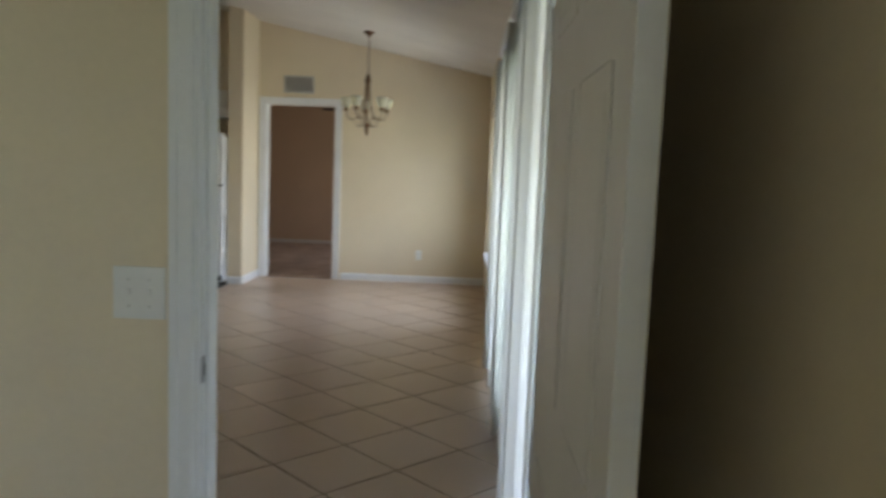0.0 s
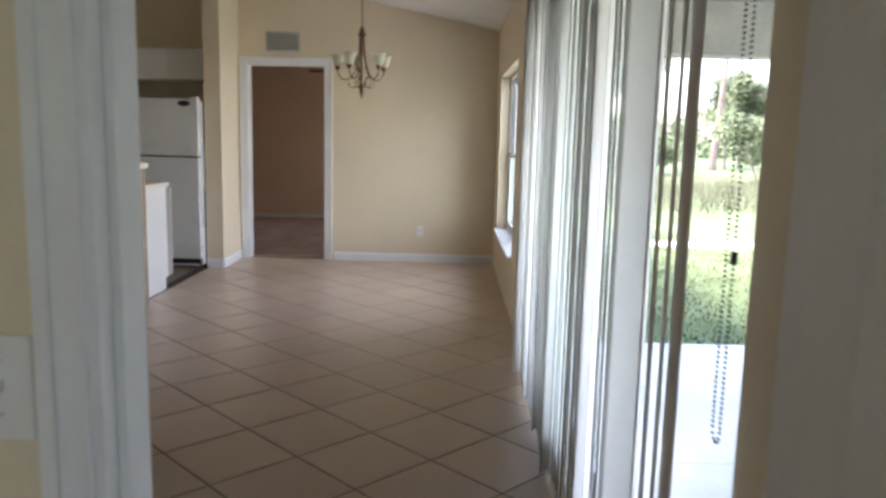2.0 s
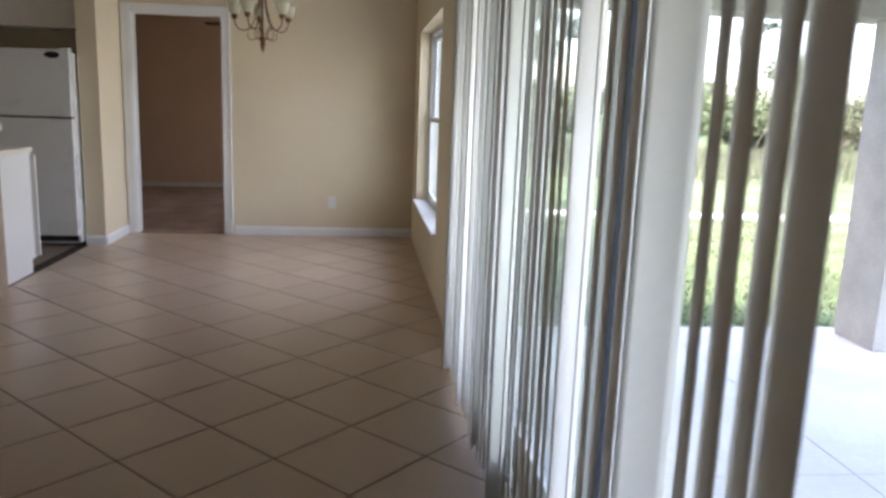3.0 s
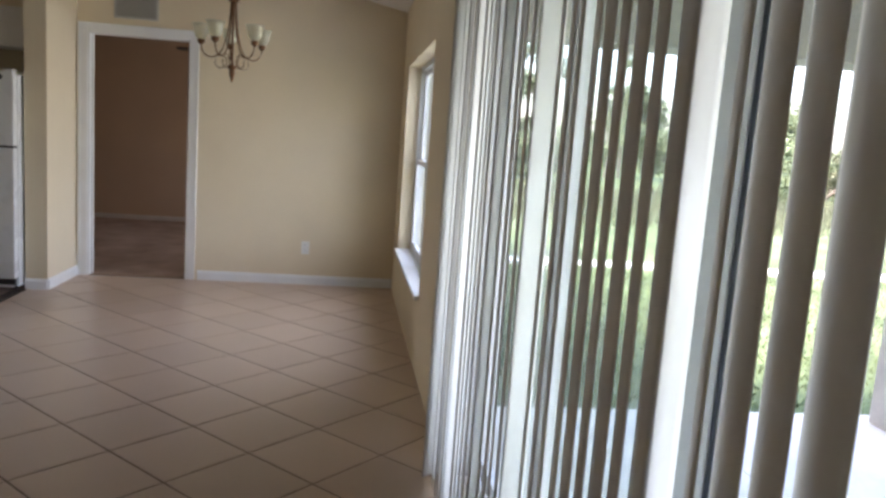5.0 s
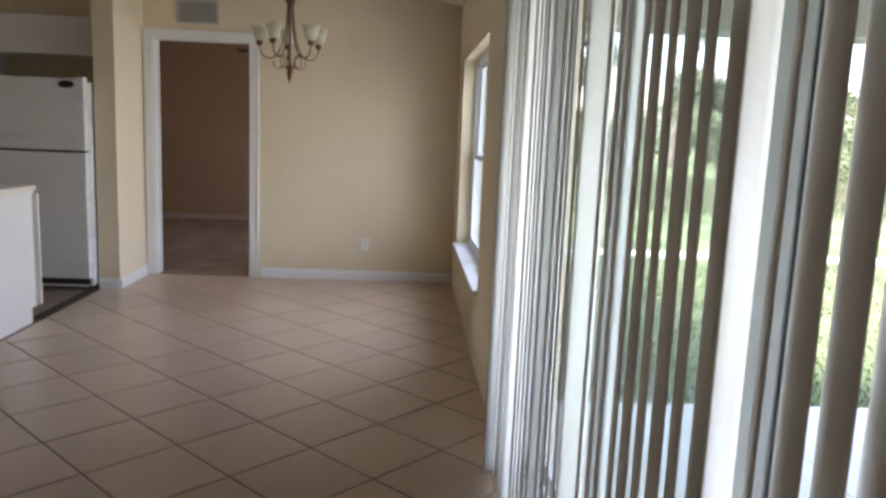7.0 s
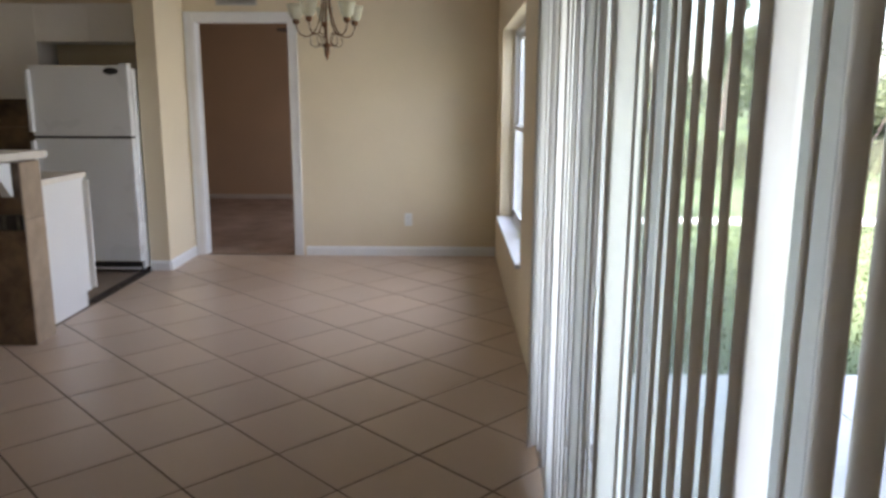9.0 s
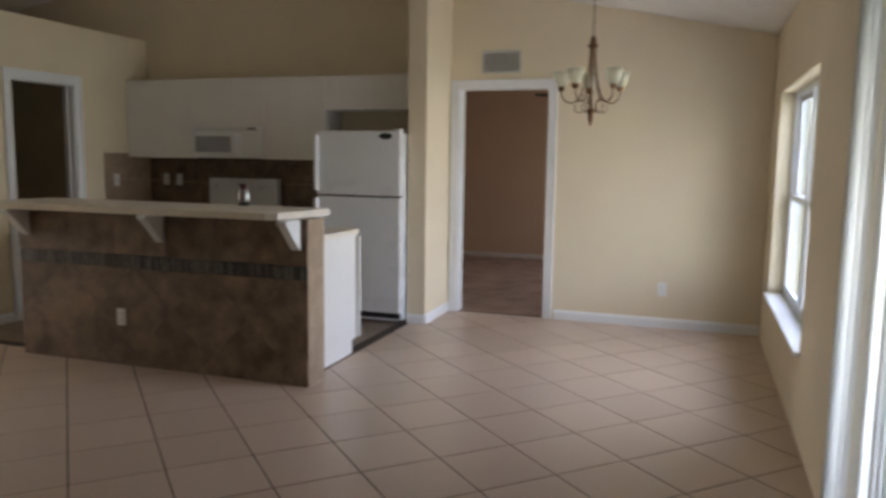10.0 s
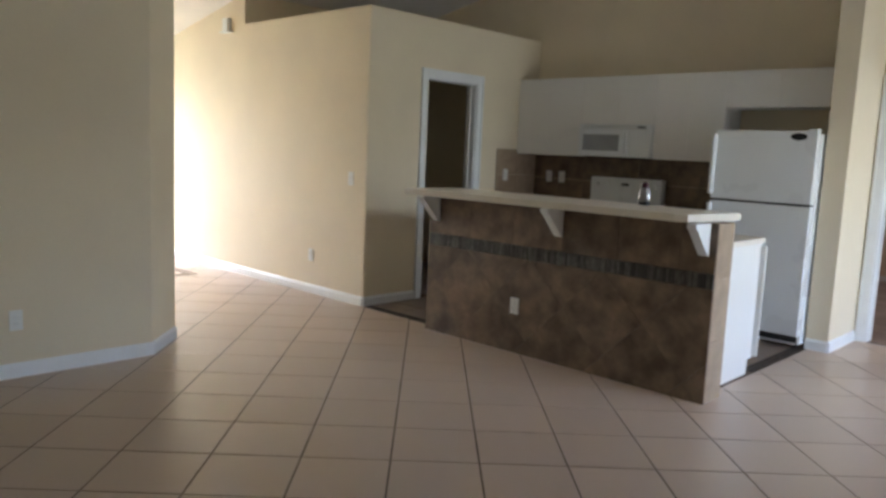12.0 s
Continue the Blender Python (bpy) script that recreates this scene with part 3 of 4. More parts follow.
bm = bmesh.new(); lathe(bm, [(0, 2.185), (0.034, 2.19), (0.038, 2.20), (0.024, 2.215), (0.018, 2.245), (0.008, 2.27), (0, 2.275)], 16)
part("crown", bm, M["bronze"], chand, smooth=True)
bm = bmesh.new(); tube(bm, [(0, 0, 1.79), (0, 0, 2.19)], 0.006)
part("stem", bm, M["bronze"], chand)
bm = bmesh.new(); lathe(bm, [(0, -0.05), (0.012, -0.045), (0.03, -0.02), (0.058, -0.008), (0.06, 0.0), (0, 0.02)], 18, (0, 0, roof(-1.272) - 0.008))
part("ceiling_canopy", bm, M["bronze"], chand, smooth=True)
z, flip = 2.283, 0
while z < roof(-1.272) - 0.05:
    bm = bmesh.new()
    pts = []
    for k in range(9):
        a = 2 * math.pi * k / 8
        o = (0.009 * math.cos(a), 0, 0.017 * math.sin(a))
        pts.append((o[0], 0, z + o[2]) if flip else (0, o[0], z + o[2]))
    tube(bm, pts, 0.0025, 5)
    part("chain_link", bm, M["bronze"], chand)
    z += 0.026
    flip = 1 - flip


def bezier(a, b, c, d, n):
    return [tuple((1 - t) ** 3 * a[i] + 3 * (1 - t) ** 2 * t * b[i] + 3 * (1 - t) * t * t * c[i] + t ** 3 * d[i] for i in range(2)) for t in [k / n for k in range(n + 1)]]


ARM_R = 0.215
for ang in (175, 247, 319, 31, 103):
    c, s = math.cos(radians(ang)), math.sin(radians(ang))
    arm_line = bezier((0.018, 2.19), (0.022, 2.02), (0.045, 1.88), (0.10, 1.83), 10) + bezier((0.10, 1.83), (0.15, 1.795), (0.21, 1.82), (ARM_R, 1.895), 8)[1:]
    bm = bmesh.new(); tube(bm, [(c * r, s * r, z) for r, z in arm_line], 0.005, 7)
    arm = part("arm", bm, M["bronze"], chand, smooth=True)
    curl = [(0.082 + 0.055 * math.cos(radians(a)) * (1 - 0.35 * a / 360), 1.785 + 0.055 * math.sin(radians(a)) * (1 - 0.35 * a / 360)) for a in range(60, 420, 24)]
    bm = bmesh.new(); tube(bm, [(c * r, s * r, z) for r, z in curl], 0.0045, 6, 0.003)
    part("scroll", bm, M["bronze"], arm, smooth=True)
    bm = bmesh.new(); lathe(bm, [(0, -0.005), (0.012, 0), (0.024, 0.012), (0.026, 0.03), (0.02, 0.036), (0, 0.036)], 14, (c * ARM_R, s * ARM_R, 1.895))
    part("cup", bm, M["bronze"], arm, smooth=True)
    bm = bmesh.new()
    lathe(bm, [(0.022, 0.032), (0.038, 0.046), (0.048, 0.075), (0.053, 0.105), (0.064, 0.135), (0.062, 0.135), (0.051, 0.105), (0.046, 0.075), (0.035, 0.048), (0.018, 0.036)], 20, (c * ARM_R, s * ARM_R, 1.895))
    part("shade", bm, M["shade"], arm, "frosted tulip glass shade", True)

# ---- island ----
IX0, IX1, IY0, IY1 = -5.03, -2.765, -2.575, -2.36
island = thing("kitchen_island", "breakfast bar half wall clad in brown stone tile", "kitchen island")
boxes("core", M["stone"], island, (IX0 + 0.011, IX1 - 0.011, IY0 + 0.010, IY1, 0, 1.04))
def clip(poly, x0, x1, y0, y1):
    """Cut a polygon to a rectangle."""
    for ax, lim, keep in ((0, x0, 1), (0, x1, -1), (1, y0, 1), (1, y1, -1)):
        out = []
        for i, p in enumerate(poly):
            q = poly[(i + 1) % len(poly)]
            a, b = (p[ax] - lim) * keep, (q[ax] - lim) * keep
            if a >= 0:
                out.append(p)
            if a * b < 0:
                t = a / (a - b)
                out.append((p[0] + t * (q[0] - p[0]), p[1] + t * (q[1] - p[1])))
        poly = out
        if len(poly) < 3:
            return []
    return poly


def area(poly):
    return abs(sum(p[0] * q[1] - q[0] * p[1] for p, q in zip(poly, poly[1:] + poly[:1]))) / 2


def diamond(cx, cy, half):
    return [(cx + half, cy), (cx, cy + half), (cx - half, cy), (cx, cy - half)]


TH = 0.41
xx = IX0
z_band0, z_band1 = 0.665, 0.755
while xx < IX1 - 0.02:
    x2 = min(xx + TH, IX1)
    bm = bmesh.new(); box(bm, xx + 0.0006, x2 - 0.0006, IY0, IY0 + 0.012, z_band1 + 0.002, 1.039, 0.0008)
    part("stone_tile", bm, M["stone"], island)
    xx = x2
half = TH / math.sqrt(2)
for iz in range(-1, 5):
    for ix in range(-2, 14):
        cx, cz = IX0 + 0.1 + ix * half, iz * half + 0.1
        if (ix + iz) % 2:
            continue
        poly = clip(diamond(cx, cz, half - 0.0009), IX0, IX1, 0.0, z_band0 - 0.002)
        if len(poly) >= 3 and area(poly) > 0.002:
            bm = bmesh.new(); prism(bm, poly, "y", IY0, IY0 + 0.012)
            part("stone_tile", bm, M["stone"], island)
x = IX0 + 0.002
r2 = random.Random(9)
while x < IX1 - 0.012:
    w = r2.choice((0.014, 0.018, 0.022, 0.026))
    w = min(w, IX1 - x)
    bm = bmesh.new()
    top = z_band1 - r2.uniform(0.001, 0.006)
    box(bm, x, x + w - 0.002, IY0 - r2.uniform(0.0, 0.004), IY0 + 0.012, z_band0 + r2.uniform(0.001, 0.006), top)
    part("mosaic_stick", bm, M["stick"], island)
    x += w
zz = 0.0
while zz < 1.03:
    z2 = min(zz + 0.36, 1.039)
    bm = bmesh.new(); box(bm, IX1 - 0.011, IX1 + 0.001, IY0 + 0.0125, IY1, zz + 0.001, z2 - 0.001, 0.0015)
    part("end_tile", bm, M["stone_pale"], island, "tan stone end tile")
    zz = z2
top = thing("bar_top", "pale laminate breakfast bar top on the island", "countertop")
bm = bmesh.new()
prism(bm, [(-5.14, -2.745), (-2.95, -2.745), (-2.88, -2.715), (-2.805, -2.22), (-2.815, -2.17), (-5.14, -2.17)], "z", 1.041, 1.085)
bmesh.ops.bevel(bm, geom=[e for e in bm.edges if abs(e.verts[0].co.z - e.verts[1].co.z) < 1e-5], offset=0.006, segments=2, affect="EDGES")
part("slab", bm, M["laminate"], top)
for x in (-4.95, -3.83, -2.835):
    bm = bmesh.new()
    prism(bm, [(IY0 - 0.001, 1.04), (IY0 - 0.185, 1.04), (IY0 - 0.185, 1.015), (IY0 - 0.16, 1.0), (IY0 - 0.02, 0.855), (IY0 - 0.001, 0.85)], "x", x - 0.03, x + 0.03)
    bmesh.ops.bevel(bm, geom=bm.edges[:], offset=0.003, segments=1, affect="EDGES")
    tagged(part("bracket", bm, M["trim"]), "white triangular wooden bracket under the bar top", "bracket", group="bar brackets")

sinkcab = thing("base_cabinet", "white sink base cabinet with panelled end behind the bar", "cabinet")
boxes("body", M["cabinet"], sinkcab, (IX0, -2.882, IY1, -1.68, 0.10, 0.868), (IX0, -2.882, IY1, -1.75, 0.0, 0.10), bevel=0.002)
boxes("end_panel", M["cabinet"], sinkcab, (-2.881, -2.865, IY1, -1.66, 0.10, 0.868), (-2.881, -2.865, IY1, -1.735, 0.0, 0.10))
xx = IX0 + 0.01
while xx < -3.0:
    boxes("door", M["cabinet"], sinkcab, (xx, xx + 0.43, -1.68, -1.662, 0.115, 0.85), bevel=0.004)
    xx += 0.44
tagged(boxes("sink_counter", M["laminate"], None, (IX0, -2.855, IY1, -1.64, 0.869, 0.905), bevel=0.006), "pale laminate sink counter behind the bar", "countertop")

mill = thing("tumbler", "small steel and dark red tumbler on the bar top", "tumbler", at=(-3.42, -2.24, 1.086))
bm = bmesh.new(); lathe(bm, [(0, 0), (0.036, 0), (0.038, 0.006), (0.036, 0.022), (0, 0.022)], 20); part("base", bm, M["black"], mill, "dark purple base", True)
bm = bmesh.new(); lathe(bm, [(0, 0.0221), (0.037, 0.0222), (0.040, 0.04), (0.038, 0.075), (0.030, 0.10), (0.024, 0.11), (0, 0.11)], 20); part("body", bm, M["steel"], mill, "brushed steel body", True)
M["wine"] = material("dark_red_plastic", (0.07, 0.012, 0.018), 0.3, vary=0.1)
bm = bmesh.new(); lathe(bm, [(0, 0.1101), (0.025, 0.1102), (0.026, 0.12), (0.02, 0.14), (0.012, 0.146), (0, 0.147)], 20); part("cap", bm, M["wine"], mill, "dark red cap", True)

# ---- kitchen back run ----
UF = -0.44
FL, FR = -3.65, -2.88
def upper(x0, x1, z0, z1, doors, label):
    c = thing("wall_cabinet", label, "cabinet", group="upper cabinets")
    boxes("body", M["cabinet"], c, (x0, x1, UF + 0.02, KITCHEN_Y, z0, z1))
    w = (x1 - x0) / doors
    for k in range(doors):
        boxes("door", M["cabinet"], c, (x0 + k * w + 0.0008, x0 + (k + 1) * w - 0.0008, UF, UF + 0.0195, z0 + 0.002, z1 - 0.029), bevel=0.0012)
    boxes("top_rail", M["cabinet"], c, (x0, x1, UF + 0.004, UF + 0.0195, z1 - 0.028, z1), bevel=0.002)


upper(PANTRY_X + 0.002, -5.15, 1.38, 2.13, 2, "white flat wall cabinet beside the microwave")
upper(-5.149, -4.375, 1.69, 2.13, 2, "white flat wall cabinet above the microwave")
upper(-4.374, -3.74, 1.38, 2.13, 2, "white flat wall cabinet beside the refrigerator")
upper(-3.739, -2.865, 1.83, 2.13, 2, "white shallow wall cabinet above the refrigerator")
mw = thing("microwave", "white over-the-range microwave under the cabinets", "microwave")
boxes("body", M["appliance"], mw, (-5.147, -4.377, -0.46, KITCHEN_Y, 1.385, 1.688), bevel=0.004)
boxes("vent_grille", M["appliance"], mw, (-5.14, -4.384, -0.478, -0.459, 1.632, 1.684), bevel=0.003)
for k in range(4):
    boxes("vent_slot", M["grille"], mw, (-5.10, -4.42, -0.4795, -0.477, 1.640 + k * 0.011, 1.644 + k * 0.011))
mw_door = boxes("door", M["appliance"], mw, (-5.14, -4.60, -0.492, -0.459, 1.392, 1.628), bevel=0.006)
boxes("door_window", M["grey_glass"], mw_door, (-5.09, -4.70, -0.4945, -0.491, 1.44, 1.59), bevel=0.001)
boxes("handle", M["appliance"], mw_door, (-4.655, -4.63, -0.525, -0.491, 1.42, 1.61), bevel=0.006)
mw_panel = boxes("control_panel", M["appliance"], mw, (-4.597, -4.384, -0.488, -0.459, 1.392, 1.628), bevel=0.004)
boxes("display", M["black"], mw_panel, (-4.52, -4.445, -0.4815, -0.4775, 1.652, 1.668))
boxes("underside_filter", M["black"], mw, (-5.10, -4.42, -0.44, -0.16, 1.378, 1.3855))

rng_ = thing("electric_range", "white freestanding electric range with back console", "range")
boxes("body", M["appliance"], rng_, (-5.147, -4.377, -0.76, -0.14, 0.0, 0.905), bevel=0.005)
boxes("cooktop", M["black"], rng_, (-5.13, -4.39, -0.74, -0.24, 0.9055, 0.912))
console = boxes("console", M["appliance"], rng_, (-5.147, -4.377, -0.215, -0.135, 0.912, 1.19), bevel=0.012)
boxes("clock_display", M["black"], console, (-4.80, -4.72, -0.2175, -0.2145, 1.115, 1.14))
for x in (-5.07, -4.97, -4.55, -4.45):
    bm = bmesh.new(); lathe(bm, [(0, 0), (0.022, 0), (0.02, 0.022), (0, 0.024)], 14)
    bmesh.ops.rotate(bm, verts=bm.verts[:], matrix=Matrix.Rotation(math.pi / 2, 3, "X"))
    bmesh.ops.translate(bm, verts=bm.verts[:], vec=(x, -0.2155, 1.12))
    part("knob", bm, M["appliance"], console, smooth=True)
oven_door = boxes("oven_door", M["appliance"], rng_, (-5.14, -4.384, -0.785, -0.7605, 0.22, 0.80), bevel=0.006)
boxes("oven_handle", M["appliance"], oven_door, (-5.08, -4.444, -0.825, -0.7855, 0.745, 0.775), bevel=0.008)
for x0, x1, nm in ((PANTRY_X + 0.002, -5.15, "white base cabinet beside the pantry wall"), (-4.374, FL - 0.02, "white base cabinet beside the refrigerator")):
    c = thing("base_cabinet", nm, "cabinet", group="kitchen base cabinets")
    boxes("body", M["cabinet"], c, (x0, x1, -0.72, KITCHEN_Y - 0.012, 0.10, 0.868), (x0, x1, -0.65, KITCHEN_Y - 0.012, 0, 0.10))
    w = (x1 - x0) / 2
    for k in range(2):
        boxes("door", M["cabinet"], c, (x0 + k * w + 0.003, x0 + (k + 1) * w - 0.003, -0.739, -0.7205, 0.12, 0.70), bevel=0.004)
        boxes("drawer", M["cabinet"], c, (x0 + k * w + 0.003, x0 + (k + 1) * w - 0.003, -0.739, -0.7205, 0.715, 0.855), bevel=0.004)
    tagged(boxes("kitchen_counter", M["laminate"], None, (x0, x1, -0.755, KITCHEN_Y - 0.012, 0.869, 0.905), bevel=0.005), "pale laminate counter by the range", "countertop")
splash = thing("backsplash", "brown stone tile backsplash behind the range", "backsplash", kind="structure")
xx = PANTRY_X + 0.012
while xx < FL - 0.02:
    x2 = min(xx + 0.31, FL - 0.02)
    for z0, z1 in ((0.906, 1.14), (1.143, 1.378)):
        boxes("stone_tile", M["stone"], splash, (xx + 0.001, x2 - 0.001, KITCHEN_Y - 0.011, KITCHEN_Y - 0.0005, z0, z1))
    xx = x2
for y0, y1 in ((-0.76, -0.45), (-0.448, -0.135)):
    for z0, z1 in ((0.906, 1.16), (1.163, 1.42)):
        boxes("return_tile", M["stone_pale"], splash, (PANTRY_X + 0.0005, PANTRY_X + 0.011, y0, y1, z0, z1))

fridge = thing("refrigerator", "white top-freezer refrigerator beside the wall end", "refrigerator")
FF = -0.785
boxes("cabinet_body", M["appliance"], fridge, (FL, FR, FF + 0.075, KITCHEN_Y - 0.02, 0.03, 1.615), bevel=0.006)
fz = boxes("freezer_door", M["appliance"], fridge, (FL, FR, FF, FF + 0.068, 1.095, 1.635), bevel=0.012)
ff = boxes("fresh_food_door", M["appliance"], fridge, (FL, FR, FF, FF + 0.068, 0.10, 1.08), bevel=0.012)
boxes("door_gasket", M["black"], fridge, (FL + 0.01, FR - 0.01, FF + 0.02, FF + 0.0745, 0.11, 1.625))
boxes("toe_grille", M["black"], fridge, (FL + 0.02, FR - 0.02, FF + 0.045, FF + 0.0745, 0.025, 0.092))
boxes("toe_strip", M["appliance"], fridge, (FL + 0.02, FR - 0.02, FF + 0.04, FF + 0.0445, 0.03, 0.045))
for owner, z0, z1 in ((fz, 1.13, 1.60), (ff, 0.62, 1.06)):
    boxes("handle", M["appliance"], owner, (FL - 0.008, FL + 0.02, FF - 0.04, FF + 0.01, z0, z1), bevel=0.008)
boxes("foot", M["black"], fridge, (FL + 0.03, FL + 0.08, FF + 0.1, FF + 0.15, 0, 0.03), (FR - 0.08, FR - 0.03, FF + 0.1, FF + 0.15, 0, 0.03))
bm = bmesh.new(); lathe(bm, [(0, 0), (0.06, 0), (0.058, 0.003), (0, 0.004)], 24)
bmesh.ops.rotate(bm, verts=bm.verts[:], matrix=Matrix.Rotation(math.pi / 2, 3, "X"))
bmesh.ops.scale(bm, verts=bm.verts[:], vec=(1, 1, 0.45))
bmesh.ops.translate(bm, verts=bm.verts[:], vec=(FR - 0.13, FF - 0.0005, 1.59))
part("badge", bm, M["black"], fz, "small black oval badge")
boxes("hinge_cap", M["appliance"], fridge, (FR - 0.07, FR - 0.01, FF + 0.01, FF + 0.1, 1.6355, 1.65), bevel=0.004)

# pantry and ledge interior is plain
tagged(boxes("floor_pantry", M["kitchen_tile"], None, (-7.88, PANTRY_X - 0.12, HALL_Y + 0.12, KITCHEN_Y, -0.011, 0.0)), "dark pantry floor", "floor", kind="structure")

fan = thing("ceiling_fan", "dark brown ceiling fan in the dim far room", "ceiling fan", at=(-1.71, 1.95, 2.08))
bm = bmesh.new(); lathe(bm, [(0, 0.0), (0.05, 0.01), (0.10, 0.04), (0.11, 0.09), (0.06, 0.13), (0.02, 0.14), (0, 0.14)], 20); part("motor_housing", bm, M["bronze"], fan, smooth=True)
bm = bmesh.new(); tube(bm, [(0, 0, 0.14), (0, 0, 0.36)], 0.014, 8); part("downrod", bm, M["bronze"], fan)
M["fan_wood"] = material("dark_fan_wood", (0.07, 0.04, 0.025), 0.5, vary=0.2, scale=14)
for k in range(5):
    a = radians(172 + 72 * k)
    bm = bmesh.new()
    prism(bm, [(0.16, -0.045), (0.60, -0.065), (0.645, -0.03), (0.645, 0.03), (0.60, 0.065), (0.16, 0.045)], "z", 0.055, 0.063)
    bmesh.ops.rotate(bm, verts=bm.verts[:], cent=(0, 0, 0.06), matrix=Matrix.Rotation(radians(10), 3, "X"))
    bmesh.ops.rotate(bm, verts=bm.verts[:], matrix=Matrix.Rotation(a, 3, "Z"))
    part("blade", bm, M["fan_wood"], fan)
    bm = bmesh.new(); tube(bm, [(0.09 * math.cos(a), 0.09 * math.sin(a), 0.05), (0.22 * math.cos(a), 0.22 * math.sin(a), 0.052)], 0.009, 6)
    part("blade_arm", bm, M["bronze"], fan)

# ---- outdoors ----
tagged(boxes("ground", M["lawn"], None, (-400, 400, -400, 800, -0.9, -0.16)), "bright green lawn reaching the trees", "lawn", kind="structure")
patio = thing("patio", "pale concrete patio outside the sliding door", "patio", kind="structure")
for x0, x1 in ((WT + 0.001, 1.50), (1.504, 3.12)):
    for y0, y1 in ((-9.5, -6.8), (-6.796, -4.75), (-4.746, -2.70)):
        boxes("slab", M["concrete"], patio, (x0, x1, y0, y1, -0.2, -0.1), bevel=0.006)
lanai = thing("patio_roof", "grey stucco patio roof and beam", "roof", kind="structure")
boxes("soffit", M["stucco"], lanai, (WT + 0.001, 3.2, -9.5, -2.60, 2.25, 2.33))
boxes("beam", M["stucco"], lanai, (WT + 0.001, 3.1, -2.95, -2.65, 1.91, 2.249), (2.70, 3.1, -9.5, -2.951, 1.91, 2.249), bevel=0.01)
col = thing("patio_column", "square grey stucco patio column", "column")
boxes("shaft", M["stucco"], col, (2.66, 3.06, -3.22, -2.82, -0.1, 1.909), bevel=0.012)
tagged(boxes("lawn_edging", M["concrete"], None, (-30, 60, 2.75, 3.1, -0.2, -0.12), bevel=0.01), "pale concrete strip across the lawn", "kerb", kind="structure")
# eaves and roof of the house
bm = bmesh.new()
prism(bm, [(0.75, 2.34), (RIDGE_X, RIDGE_Z + 0.4), (-11.2, 2.34), (-11.2, 2.28), (-10.72, 2.4), (RIDGE_X, RIDGE_Z + 0.15), (0.2, 2.57), (0.2, 2.34)], "y", -11.2, 4.1)
tagged(part("house_roof", bm, M["stucco"]), "grey pitched house roof", "roof", kind="structure")

rg = np.random.default_rng(3)
def blades(n, x0, x1, y0, y1, h0, h1, z):
    vs, fs = [], []
    for i in range(n):
        x, y, a = rg.uniform(x0, x1), rg.uniform(y0, y1), rg.uniform(0, 6.28)
        h, w = rg.uniform(h0, h1), 0.006 + 0.006 * rg.random()
        lean = rg.normal(0, 0.35, 2) * h
        c, s = math.cos(a) * w, math.sin(a) * w
        k = len(vs)
        vs += [(x - c, y - s, z), (x + c, y + s, z), (x + lean[0], y + lean[1], z + h)]
        fs.append((k, k + 1, k + 2))
    return vs, fs


def mesh_stuff(name, vs, fs, mat, label, cat):
    me = bpy.data.meshes.new(name)
    me.from_pydata(vs, [], fs)
    me.materials.append(mat)
    return tagged(new(name, me), label, cat, kind="stuff")


v1, f1 = blades(30000, 0.3, 9, -2.68, 2.72, 0.02, 0.05, -0.165)
mesh_stuff("grass", v1, f1, M["grass"], "short bright green lawn grass", "grass")
v1, f1 = blades(22000, -2, 30, 8, 18, 0.15, 0.7, -0.165)
mesh_stuff("tall_grass", v1, f1, M["leaf_dry"], "tall olive reed grass before the trees", "grass")


def leaf_cloud(n, centres, size, flat=0.75):
    """Small leaf quads strewn about clump centres (x, y, z, r)."""
    vs, fs = [], []
    for i in range(n):
        cx, cy, cz, r = centres[rg.integers(len(centres))]
        d = rg.normal(0, 1, 3); d /= np.linalg.norm(d) + 1e-6
        p = np.array((cx, cy, cz)) + d * r * (rg.random() ** 0.45) * np.array((1, 1, flat))
        u = rg.normal(0, 1, 3); u /= np.linalg.norm(u)
        w = np.cross(u, rg.normal(0, 1, 3)); w /= np.linalg.norm(w) + 1e-6
        s = size * rg.uniform(0.6, 1.4)
        k = len(vs)
        vs += [tuple(p - u * s), tuple(p + w * s * 0.45), tuple(p + u * s), tuple(p - w * s * 0.45)]
        fs.append((k, k + 1, k + 2, k + 3))
    return vs, fs


